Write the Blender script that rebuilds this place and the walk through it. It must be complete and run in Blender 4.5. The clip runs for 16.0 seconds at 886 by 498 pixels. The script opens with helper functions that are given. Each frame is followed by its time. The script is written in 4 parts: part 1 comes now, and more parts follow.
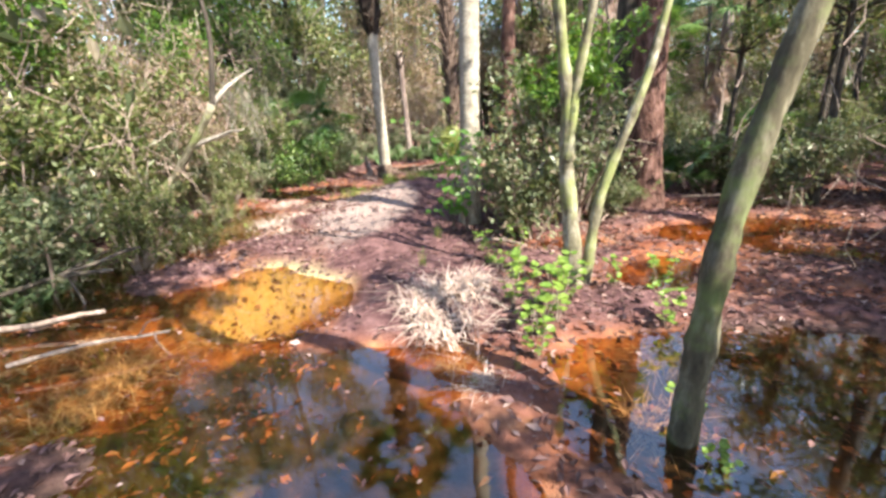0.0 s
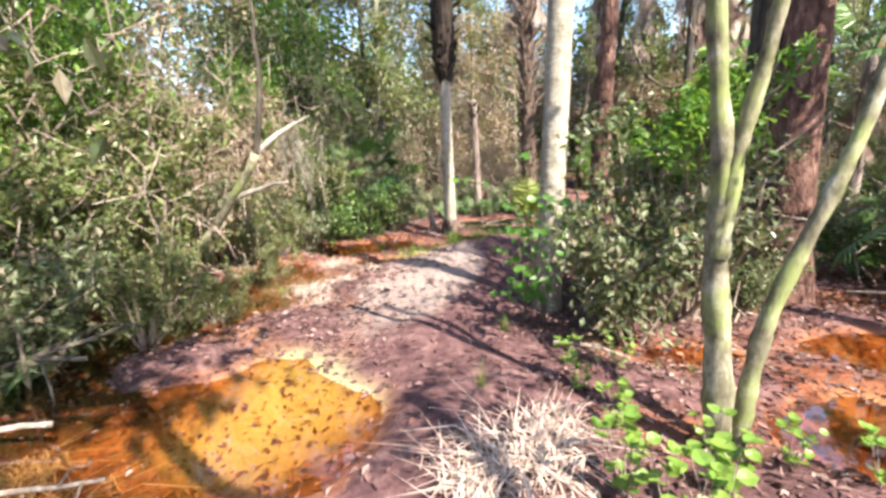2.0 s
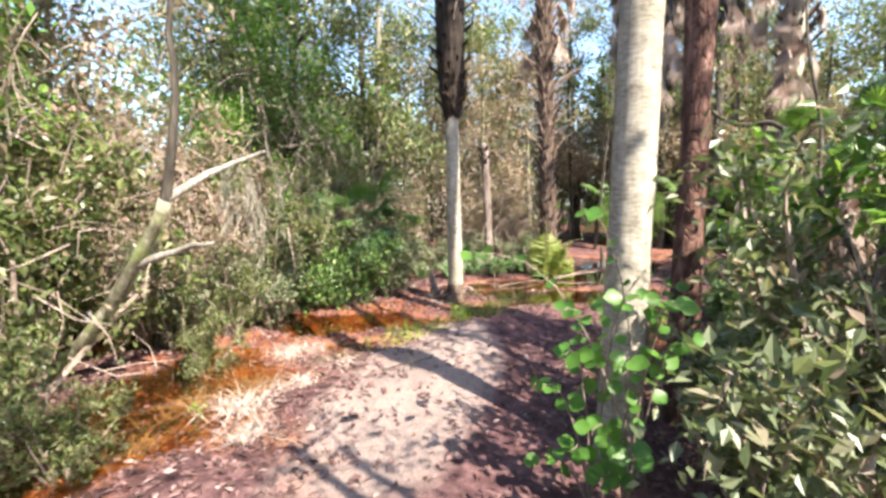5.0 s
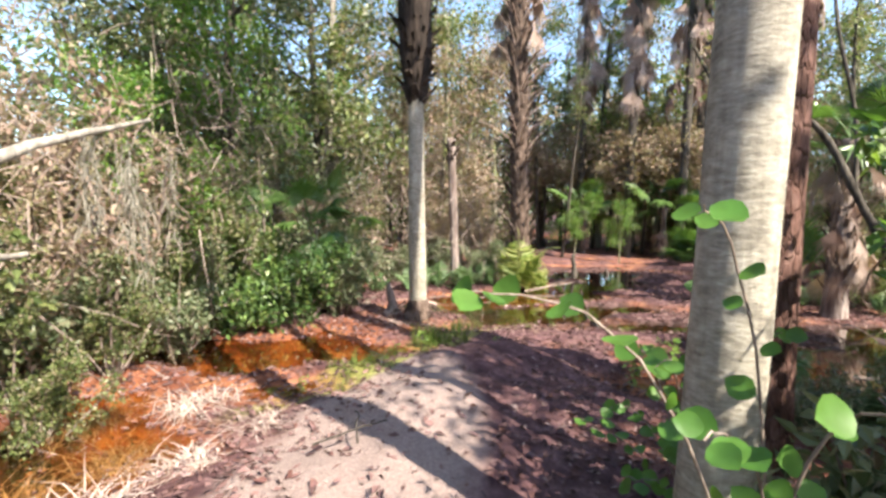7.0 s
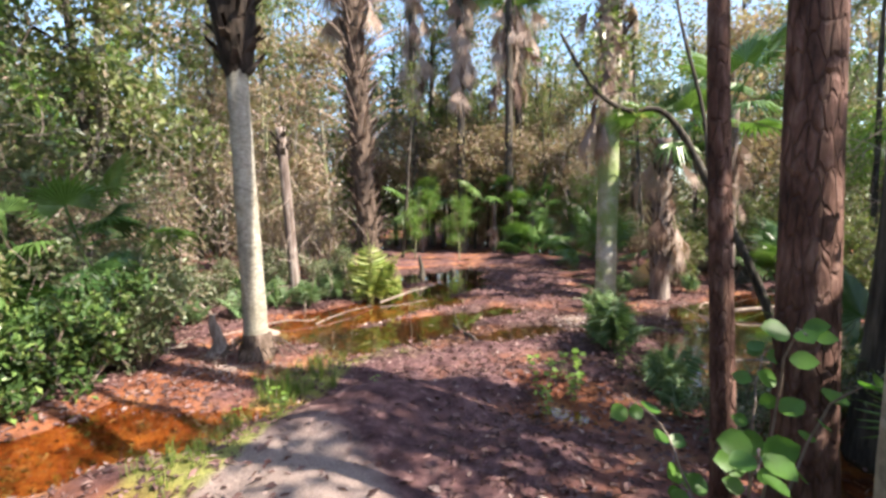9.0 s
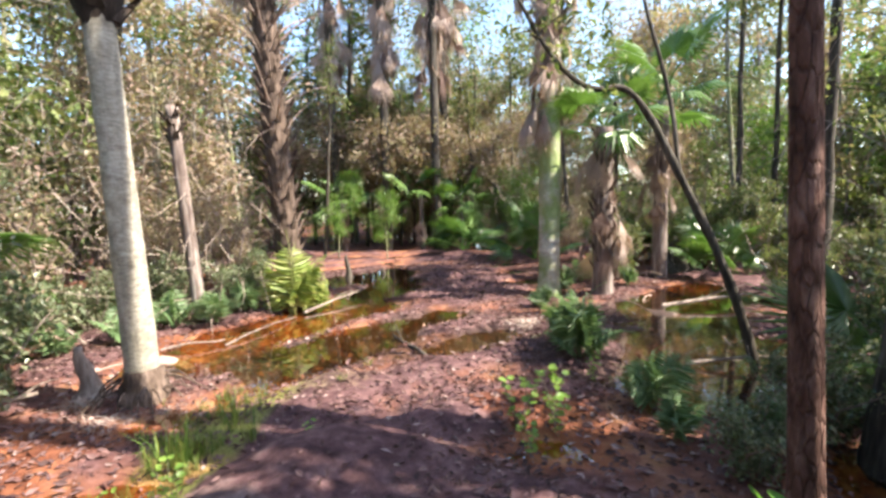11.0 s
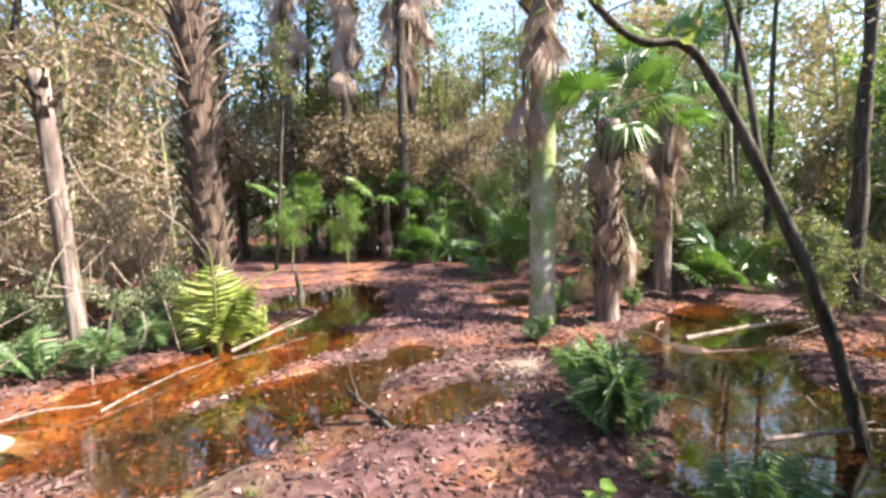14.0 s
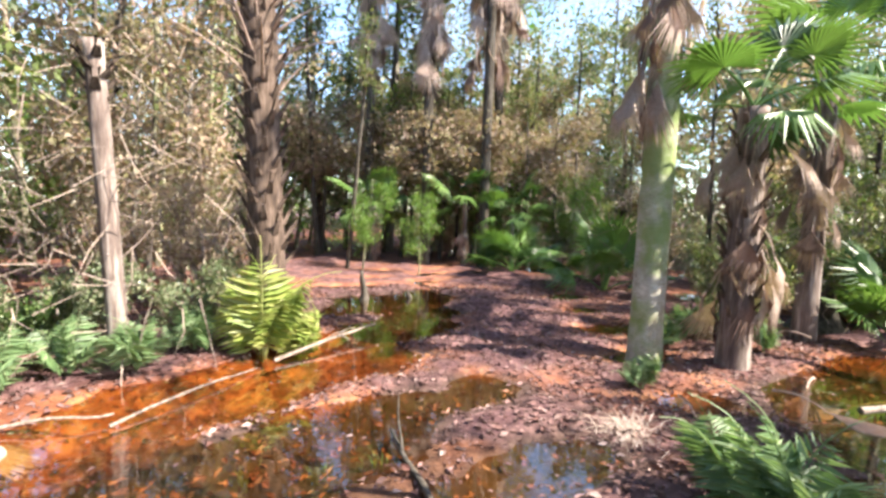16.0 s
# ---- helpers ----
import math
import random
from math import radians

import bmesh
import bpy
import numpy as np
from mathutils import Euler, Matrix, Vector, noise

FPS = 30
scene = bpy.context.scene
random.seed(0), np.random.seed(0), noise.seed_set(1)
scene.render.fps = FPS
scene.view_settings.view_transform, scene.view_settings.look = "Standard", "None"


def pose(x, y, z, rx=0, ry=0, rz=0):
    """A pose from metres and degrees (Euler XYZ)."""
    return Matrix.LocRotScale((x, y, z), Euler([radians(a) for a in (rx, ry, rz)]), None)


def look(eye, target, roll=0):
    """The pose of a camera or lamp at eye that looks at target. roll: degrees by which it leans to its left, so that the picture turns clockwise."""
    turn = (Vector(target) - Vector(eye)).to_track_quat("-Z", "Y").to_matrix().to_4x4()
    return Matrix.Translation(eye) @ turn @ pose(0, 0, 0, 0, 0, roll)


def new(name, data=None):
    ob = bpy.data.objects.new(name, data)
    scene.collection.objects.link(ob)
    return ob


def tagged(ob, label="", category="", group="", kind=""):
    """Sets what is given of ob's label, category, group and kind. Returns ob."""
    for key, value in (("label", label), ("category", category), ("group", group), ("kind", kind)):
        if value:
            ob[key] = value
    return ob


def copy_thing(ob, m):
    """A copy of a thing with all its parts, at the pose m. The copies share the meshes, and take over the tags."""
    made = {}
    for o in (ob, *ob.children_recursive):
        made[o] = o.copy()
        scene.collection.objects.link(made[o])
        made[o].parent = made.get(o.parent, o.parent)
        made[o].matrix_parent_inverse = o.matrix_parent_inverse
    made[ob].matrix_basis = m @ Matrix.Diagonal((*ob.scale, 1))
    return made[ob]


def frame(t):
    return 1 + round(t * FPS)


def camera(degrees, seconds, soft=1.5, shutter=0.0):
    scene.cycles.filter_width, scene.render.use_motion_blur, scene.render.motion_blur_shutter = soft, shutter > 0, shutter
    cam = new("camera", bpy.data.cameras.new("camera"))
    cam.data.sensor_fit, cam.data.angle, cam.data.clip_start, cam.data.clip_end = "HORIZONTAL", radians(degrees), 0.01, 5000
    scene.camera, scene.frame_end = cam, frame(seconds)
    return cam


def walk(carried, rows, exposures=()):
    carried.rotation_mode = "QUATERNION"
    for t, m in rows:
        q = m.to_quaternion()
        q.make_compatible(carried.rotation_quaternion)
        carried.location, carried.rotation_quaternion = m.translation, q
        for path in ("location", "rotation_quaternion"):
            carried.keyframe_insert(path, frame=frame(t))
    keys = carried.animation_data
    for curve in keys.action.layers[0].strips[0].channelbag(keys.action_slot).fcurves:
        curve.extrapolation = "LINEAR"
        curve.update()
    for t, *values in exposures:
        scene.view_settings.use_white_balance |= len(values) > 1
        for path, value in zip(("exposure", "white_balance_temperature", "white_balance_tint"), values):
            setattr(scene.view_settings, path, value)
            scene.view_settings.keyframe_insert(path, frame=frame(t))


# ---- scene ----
cam = camera(88.4, 16.0, soft=3.0)
PATH = [
    (0, (0.014, 0.004, 1.528), (0.014, 1.913, 0.932), -2.6),
    (0.5, (0.029, 0.204, 1.544), (0.056, 2.12, 0.971), -0.7),
    (1, (0.061, 0.44, 1.571), (0.127, 2.372, 1.058), -1.4),
    (1.5, (0.092, 0.934, 1.612), (0.125, 2.9, 1.245), -0.7),
    (2, (-0.004, 1.213, 1.605), (-0.291, 3.152, 1.207), -1.2),
    (2.5, (-0.047, 1.495, 1.598), (-0.368, 3.425, 1.184), -1.7),
    (3, (0.04, 1.817, 1.629), (0.03, 3.773, 1.212), 0.3),
    (3.5, (0.017, 2.057, 1.609), (0.067, 4.027, 1.267), 0.6),
    (4, (-0.109, 2.417, 1.622), (-0.377, 4.382, 1.367), -0.5),
    (4.2, (-0.144, 2.55, 1.642), (-0.439, 4.514, 1.406), -0.6),
    (6.3, (-0.376, 3.774, 1.603), (-0.721, 5.737, 1.443), 0.7),
    (6.5, (-0.405, 3.908, 1.592), (-0.705, 5.879, 1.435), 0.6),
    (7, (-0.457, 4.2, 1.594), (-0.588, 6.189, 1.423), 1.0),
    (7.5, (-0.516, 4.504, 1.641), (-0.575, 6.496, 1.472), 0.7),
    (8, (-0.646, 4.795, 1.591), (-0.344, 6.766, 1.442), 1.2),
    (8.5, (-0.709, 5.059, 1.655), (-0.269, 7.003, 1.491), -0.6),
    (9, (-0.778, 5.286, 1.638), (-0.162, 7.181, 1.463), -0.9),
    (9.5, (-0.788, 5.566, 1.635), (-0.09, 7.432, 1.461), -1.4),
    (10, (-0.81, 5.728, 1.617), (-0.092, 7.586, 1.43), -1.7),
    (10.2, (-0.799, 5.82, 1.623), (-0.026, 7.654, 1.43), -1.6),
    (12.3, (-0.547, 6.624, 1.623), (0.454, 8.344, 1.424), -2.1),
    (12.5, (-0.514, 6.743, 1.627), (0.478, 8.469, 1.439), -2.0),
    (13, (-0.453, 6.987, 1.642), (0.591, 8.684, 1.464), -2.0),
    (13.5, (-0.293, 7.207, 1.617), (0.767, 8.895, 1.446), -1.5),
    (14, (-0.096, 7.4, 1.606), (0.97, 9.084, 1.433), -1.1),
    (14.5, (0.019, 7.612, 1.598), (1.087, 9.293, 1.411), -1.1),
    (15, (0.105, 7.822, 1.626), (1.228, 9.467, 1.445), -0.9),
    (15.5, (0.263, 8.058, 1.601), (1.249, 9.79, 1.442), -0.5),
    (16, (0.372, 8.212, 1.594), (1.137, 10.053, 1.43), 1.9),
]
walk(cam, [(t, look(eye, target, roll)) for t, eye, target, roll in PATH],
     exposures=[(0, 1.9, 6650, 10), (4, 1.95, 6650, 10), (7, 1.75, 6650, 10), (8.5, 1.65, 6650, 10), (10, 1.95, 6650, 10), (12.5, 2.0, 6650, 10), (16, 2.15, 6650, 10)])


# ---- light ----
SUN_AZ, SUN_EL = 130.0, 46.0        # compass from +y towards +x, height, in degrees
world = bpy.data.worlds.new("sky")
scene.world = world
world.use_nodes = True
wn = world.node_tree.nodes
sky = wn.new("ShaderNodeTexSky")
sky.sky_type, sky.sun_disc = "NISHITA", False
sky.sun_elevation, sky.sun_rotation = radians(SUN_EL), radians(SUN_AZ)
sky.air_density, sky.dust_density, sky.ozone_density = 1.0, 1.0, 2.5
world.node_tree.links.new(sky.outputs[0], wn["Background"].inputs[0])
wn["Background"].inputs[1].default_value = 0.15
sun_data = bpy.data.lights.new("sun", "SUN")
sun_data.energy, sun_data.angle, sun_data.color = 5.0, radians(0.55), (1.0, 0.93, 0.8)
sun = new("sun", sun_data)
TO_SUN = Vector((math.sin(radians(SUN_AZ)) * math.cos(radians(SUN_EL)), math.cos(radians(SUN_AZ)) * math.cos(radians(SUN_EL)), math.sin(radians(SUN_EL))))
sun.matrix_world = look(TO_SUN * 60, (0, 0, 0))

# ---- materials ----


class Nodes:
    """A short way to write node trees."""

    def __init__(self, name):
        self.mat = bpy.data.materials.new(name)
        self.mat.use_nodes = True
        self.t = self.mat.node_tree
        self.t.nodes.clear()
        self.out = self.t.nodes.new("ShaderNodeOutputMaterial")

    def n(self, kind, **ins):
        node = self.t.nodes.new("ShaderNode" + kind)
        for k, v in ins.items():
            self.put(node, k, v)
        return node

    def put(self, node, k, v):
        sock = node.inputs[int(k[1:])] if k[0] == "i" and k[1:].isdigit() else node.inputs[k.replace("_", " ")]
        if hasattr(v, "links") or hasattr(v, "is_linked"):
            self.t.links.new(v, sock)
        else:
            sock.default_value = v

    def noise(self, scale, detail=4.0, rough=0.6, vec=None):
        a = self.n("TexNoise", Scale=scale, Detail=detail, Roughness=rough)
        self.t.links.new(vec if vec else self.coords(), a.inputs["Vector"])
        return a.outputs["Fac"]

    def coords(self, stretch=None, which="Object"):
        c = self.n("TexCoord").outputs[which]
        if stretch:
            m = self.n("Mapping")
            self.t.links.new(c, m.inputs["Vector"])
            m.inputs["Scale"].default_value = stretch
            return m.outputs[0]
        return c

    def ramp(self, fac, *stops):
        r = self.n("ValToRGB")
        self.t.links.new(fac, r.inputs[0])
        e = r.color_ramp.elements
        while len(e) < len(stops):
            e.new(0.5)
        for el, (p, c) in zip(e, stops):
            el.position, el.color = p, (*c, 1) if len(c) == 3 else c
        return r.outputs[0]

    def mix(self, fac, a, b, blend="MIX"):
        m = self.n("MixRGB")
        m.blend_type = blend
        for i, v in enumerate((fac, a, b)):
            if hasattr(v, "is_linked"):
                self.t.links.new(v, m.inputs[i])
            else:
                m.inputs[i].default_value = v if i == 0 else (*v, 1)
        return m.outputs[0]

    def math(self, op, a, b=0.0):
        m = self.n("Math")
        m.operation = op
        for i, v in enumerate((a, b)):
            if hasattr(v, "is_linked"):
                self.t.links.new(v, m.inputs[i])
            else:
                m.inputs[i].default_value = v
        return m.outputs[0]

    def bump(self, height, strength, dist):
        b = self.n("Bump", Strength=strength, Distance=dist)
        self.t.links.new(height, b.inputs["Height"])
        return b.outputs[0]

    def principled(self, colour, rough=0.8, normal=None, spec=0.3):
        p = self.n("BsdfPrincipled")
        for k, v in (("Base Color", colour), ("Roughness", rough), ("Specular IOR Level", spec), ("Normal", normal)):
            if v is None:
                continue
            if hasattr(v, "is_linked"):
                self.t.links.new(v, p.inputs[k])
            else:
                p.inputs[k].default_value = (*v, 1) if isinstance(v, tuple) else v
        return p.outputs[0]

    def done(self, shader):
        self.t.links.new(shader, self.out.inputs["Surface"])
        return self.mat


def leaf_material(name, stops, rough=0.45, through_light=0.35, spec=0.5):
    """Leaves: a colour for each leaf from a range, veiny variation, light shining through."""
    k = Nodes(name)
    isl = k.n("NewGeometry").outputs["Random Per Island"]
    obj = k.n("ObjectInfo").outputs["Random"]
    f = k.math("FRACT", k.math("ADD", isl, k.math("MULTIPLY", obj, 0.35)))
    col = k.ramp(f, *stops)
    col = k.mix(0.5, col, k.ramp(k.noise(22, 3), (0.3, (0.55, 0.5, 0.42)), (0.7, (1, 1, 1))), "MULTIPLY")
    p = k.principled(col, rough, None, spec)
    t = k.n("BsdfTranslucent")
    k.t.links.new(k.mix(0.6, col, (0.9, 1.0, 0.35), "MULTIPLY"), t.inputs[0])
    m = k.n("MixShader")
    m.inputs[0].default_value = through_light
    k.t.links.new(p, m.inputs[1])
    k.t.links.new(t.outputs[0], m.inputs[2])
    return k.done(m.outputs[0])


def bark_material(name, dark, mid, light, stretch=(9, 9, 1.4), bump=0.5, moss=None, dist=0.02, plates=False):
    k = Nodes(name)
    v = k.coords(stretch)
    a = k.noise(2.2, 8, 0.65, v)
    b = k.noise(1.3, 3)
    col = k.ramp(a, (0.3, dark), (0.5, mid), (0.72, light))
    col = k.mix(0.6, col, k.ramp(b, (0.35, (0.55, 0.52, 0.5)), (0.65, (1.15, 1.12, 1.08))), "MULTIPLY")
    if moss:
        col = k.mix(k.ramp(k.noise(2.6, 5), (0.48, (0, 0, 0)), (0.6, (0.8, 0.8, 0.8))), col, moss)
    if plates:
        cell = k.n("TexVoronoi", Scale=1.7)
        cell.feature = "DISTANCE_TO_EDGE"
        warp = k.mix(0.5, k.coords((15, 15, 5)), k.n("TexNoise", Scale=9.0).outputs["Color"], "ADD")
        k.t.links.new(warp, cell.inputs["Vector"])
        crack = k.ramp(cell.outputs["Distance"], (0.0, (0.3, 0.26, 0.25)), (0.11, (1, 1, 1)))
        col = k.mix(0.4, col, crack, "MULTIPLY")
        a = k.math("ADD", a, k.math("MULTIPLY", crack, 0.5))
    return k.done(k.principled(col, 0.9, k.bump(a, bump, dist), 0.2))


def palm_bark_material(name, dark, mid, light, moss=None):
    """Grey palm trunk: uneven rings, thin upright cracks, patches of lichen."""
    k = Nodes(name)
    rings = k.noise(3.0, 6, 0.7, k.coords((6, 6, 20)))
    cracks = k.noise(4.0, 5, 0.6, k.coords((8, 8, 0.7)))
    patches = k.noise(2.5, 5)
    fac = k.math("ADD", k.math("MULTIPLY", k.math("ADD", k.math("MULTIPLY", rings, 0.5), k.math("MULTIPLY", cracks, 0.22)), 0.9), k.math("MULTIPLY", k.noise(9, 6, 0.65), 0.36))
    col = k.ramp(fac, (0.36, dark), (0.48, mid), (0.62, light))
    col = k.mix(0.55, col, k.ramp(patches, (0.35, (0.6, 0.58, 0.5)), (0.62, (1.1, 1.1, 1.1))), "MULTIPLY")
    if moss:
        col = k.mix(k.ramp(k.noise(1.6, 5), (0.42, (0, 0, 0)), (0.56, (0.85, 0.85, 0.85))), col, moss)
    return k.done(k.principled(col, 0.85, k.bump(fac, 0.6, 0.02), 0.25))


M_LEAF = leaf_material("leaf_olive", ((0.0, (0.06, 0.09, 0.03)), (0.35, (0.15, 0.2, 0.065)), (0.65, (0.27, 0.31, 0.12)), (0.82, (0.33, 0.26, 0.18)), (1.0, (0.1, 0.14, 0.045))), 0.38, 0.45)
M_LEAF_FRESH = leaf_material("leaf_fresh", ((0.0, (0.08, 0.17, 0.035)), (0.5, (0.15, 0.3, 0.055)), (0.85, (0.27, 0.4, 0.08)), (1.0, (0.1, 0.18, 0.035))), 0.4, 0.45)
M_LEAF_VINE = leaf_material("leaf_vine", ((0.0, (0.045, 0.13, 0.03)), (0.5, (0.09, 0.24, 0.045)), (0.85, (0.16, 0.34, 0.06)), (1.0, (0.06, 0.15, 0.04))), 0.4, 0.55)
M_LEAF_MID = leaf_material("leaf_midgreen", ((0.0, (0.035, 0.07, 0.022)), (0.45, (0.075, 0.14, 0.04)), (0.75, (0.15, 0.26, 0.07)), (0.92, (0.3, 0.4, 0.12)), (1.0, (0.06, 0.1, 0.03))), 0.36, 0.35)
M_LEAF_DRY = leaf_material("leaf_dry", ((0.0, (0.28, 0.19, 0.155)), (0.4, (0.46, 0.33, 0.28)), (0.7, (0.26, 0.25, 0.12)), (1.0, (0.58, 0.47, 0.41))), 0.7, 0.42, 0.25)
M_LEAF_GREY = leaf_material("leaf_greygreen", ((0.0, (0.08, 0.115, 0.055)), (0.5, (0.17, 0.21, 0.11)), (0.8, (0.28, 0.31, 0.19)), (1.0, (0.32, 0.24, 0.19))), 0.38, 0.42)
M_PALM = leaf_material("palm_green", ((0.0, (0.05, 0.11, 0.03)), (0.6, (0.09, 0.19, 0.045)), (1.0, (0.15, 0.25, 0.07))), 0.35, 0.35)
M_PALM_DEAD = leaf_material("palm_dead", ((0.0, (0.24, 0.16, 0.135)), (0.5, (0.38, 0.27, 0.235)), (1.0, (0.5, 0.39, 0.34))), 0.8, 0.2, 0.15)
M_FERN = leaf_material("fern_green", ((0.0, (0.11, 0.18, 0.08)), (0.6, (0.18, 0.29, 0.13)), (1.0, (0.31, 0.4, 0.21))), 0.5, 0.4)
# yellow-green fern, sunlight put into its lighter leaf colours
M_FERN_SUN = leaf_material("fern_yellowgreen", ((0.0, (0.2, 0.28, 0.06)), (0.6, (0.32, 0.38, 0.1)), (1.0, (0.45, 0.45, 0.2))), 0.5, 0.4)
M_GRASS = leaf_material("grass_blades", ((0.0, (0.08, 0.16, 0.03)), (0.6, (0.18, 0.26, 0.05)), (1.0, (0.34, 0.33, 0.1))), 0.5, 0.35)
M_LITTER = leaf_material("leaf_litter", ((0.0, (0.06, 0.034, 0.032)), (0.35, (0.14, 0.08, 0.078)), (0.65, (0.25, 0.15, 0.145)), (0.85, (0.12, 0.052, 0.044)), (1.0, (0.42, 0.31, 0.29))), 0.75, 0.1, 0.25)
M_LITTER_WET = leaf_material("leaf_litter_wet", ((0.0, (0.12, 0.045, 0.028)), (0.5, (0.24, 0.09, 0.05)), (1.0, (0.36, 0.18, 0.11))), 0.45, 0.1, 0.5)
M_STRAW = leaf_material("dead_grass", ((0.0, (0.36, 0.25, 0.22)), (0.5, (0.54, 0.42, 0.37)), (1.0, (0.7, 0.6, 0.55))), 0.8, 0.15, 0.2)
M_MOSS_HANG = leaf_material("hanging_moss", ((0.0, (0.22, 0.21, 0.18)), (1.0, (0.42, 0.39, 0.34))), 0.9, 0.3, 0.1)
M_PALMBARK = palm_bark_material("palm_bark_grey", (0.12, 0.105, 0.09), (0.3, 0.27, 0.225), (0.52, 0.48, 0.41))
M_PALMBARK_MOSSY = palm_bark_material("palm_bark_mossy", (0.18, 0.16, 0.125), (0.4, 0.37, 0.31), (0.6, 0.57, 0.5), (0.19, 0.26, 0.075))
M_BOOT = bark_material("palm_boot", (0.03, 0.022, 0.018), (0.1, 0.07, 0.055), (0.24, 0.18, 0.15))
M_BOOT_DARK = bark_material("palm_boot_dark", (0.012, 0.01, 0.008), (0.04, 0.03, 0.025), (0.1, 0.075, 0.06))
M_BARK_RED = bark_material("bark_redbrown", (0.03, 0.02, 0.018), (0.16, 0.085, 0.07), (0.36, 0.23, 0.2), (7, 7, 2.2), 0.9, None, 0.03, True)
M_BARK_GREY = bark_material("bark_grey", (0.1, 0.09, 0.08), (0.25, 0.23, 0.2), (0.45, 0.42, 0.38))
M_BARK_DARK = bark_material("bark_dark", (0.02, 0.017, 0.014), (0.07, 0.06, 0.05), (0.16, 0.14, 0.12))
M_BARK_LICHEN = bark_material("bark_lichen", (0.05, 0.045, 0.03), (0.2, 0.185, 0.13), (0.56, 0.54, 0.45), (5, 5, 3), 0.5, (0.22, 0.26, 0.09))
M_BARK_SAPLING = bark_material("bark_sapling", (0.04, 0.036, 0.026), (0.11, 0.1, 0.068), (0.32, 0.31, 0.23), (6, 6, 2), 0.35, (0.14, 0.19, 0.06))
M_SNAG = bark_material("bark_snag", (0.07, 0.05, 0.045), (0.2, 0.155, 0.14), (0.5, 0.44, 0.41), (9, 9, 1.0), 0.6)
M_TWIG = bark_material("twig_wood", (0.13, 0.1, 0.085), (0.26, 0.205, 0.175), (0.44, 0.37, 0.33), (14, 14, 3), 0.3)


def ground_material():
    k = Nodes("forest_floor")
    pos = k.n("NewGeometry").outputs["Position"]
    att = k.n("Attribute")
    att.attribute_name = "sand"
    wet = k.n("Attribute")
    wet.attribute_name = "wet"
    big = k.noise(0.9, 5, 0.6, pos)
    mid = k.noise(7, 6, 0.65, pos)
    fine = k.noise(60, 6, 0.7, pos)
    litter = k.ramp(mid, (0.3, (0.045, 0.022, 0.025)), (0.5, (0.125, 0.064, 0.067)), (0.72, (0.26, 0.155, 0.152)))
    sand = k.ramp(fine, (0.3, (0.21, 0.155, 0.14)), (0.5, (0.32, 0.243, 0.222)), (0.75, (0.45, 0.36, 0.33)))
    f = k.math("MULTIPLY", att.outputs["Fac"], k.math("ADD", k.math("MULTIPLY", big, 1.1), k.math("MULTIPLY", mid, 0.7)))
    col = k.mix(k.ramp(f, (0.3, (0, 0, 0)), (0.62, (1, 1, 1))), litter, sand)
    mud = k.ramp(k.noise(3.0, 6, 0.65, pos), (0.34, (0.11, 0.042, 0.024)), (0.5, (0.33, 0.12, 0.055)), (0.66, (0.55, 0.27, 0.12)))
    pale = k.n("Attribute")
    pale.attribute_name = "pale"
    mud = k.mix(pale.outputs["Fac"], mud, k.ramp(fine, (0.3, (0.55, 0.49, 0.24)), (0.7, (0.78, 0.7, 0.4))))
    muck = k.n("Attribute")
    muck.attribute_name = "muck"
    patch = k.math("ADD", k.math("MULTIPLY", muck.outputs["Fac"], 0.75), k.math("MULTIPLY", k.noise(1.7, 5, 0.6, pos), 0.75))
    mud = k.mix(k.ramp(patch, (0.5, (0, 0, 0)), (0.72, (1, 1, 1))), mud, k.ramp(mid, (0.3, (0.025, 0.018, 0.012)), (0.6, (0.075, 0.052, 0.034)), (0.75, (0.17, 0.1, 0.06))))
    moss = k.n("Attribute")
    moss.attribute_name = "moss"
    mf = k.ramp(k.math("MULTIPLY", moss.outputs["Fac"], k.math("ADD", mid, 0.35)), (0.3, (0, 0, 0)), (0.6, (0.85, 0.85, 0.85)))
    col = k.mix(mf, col, k.ramp(fine, (0.3, (0.12, 0.13, 0.03)), (0.5, (0.26, 0.28, 0.07)), (0.72, (0.42, 0.4, 0.13))))
    rust = k.n("Attribute")
    rust.attribute_name = "rust"
    rf = k.ramp(k.math("MULTIPLY", rust.outputs["Fac"], k.math("ADD", big, 0.3)), (0.35, (0, 0, 0)), (0.6, (0.85, 0.85, 0.85)))
    col = k.mix(rf, col, k.ramp(mid, (0.3, (0.07, 0.02, 0.014)), (0.5, (0.21, 0.068, 0.034)), (0.72, (0.4, 0.16, 0.08))))
    col = k.mix(wet.outputs["Fac"], col, mud)
    col = k.mix(0.6, col, k.ramp(k.noise(160, 4, 0.7, pos), (0.3, (0.45, 0.43, 0.42)), (0.68, (1.2, 1.15, 1.1))), "MULTIPLY")
    h = k.math("ADD", mid, k.math("MULTIPLY", fine, 0.5))
    return k.done(k.principled(col, 0.9, k.bump(h, 0.8, 0.04), 0.2))


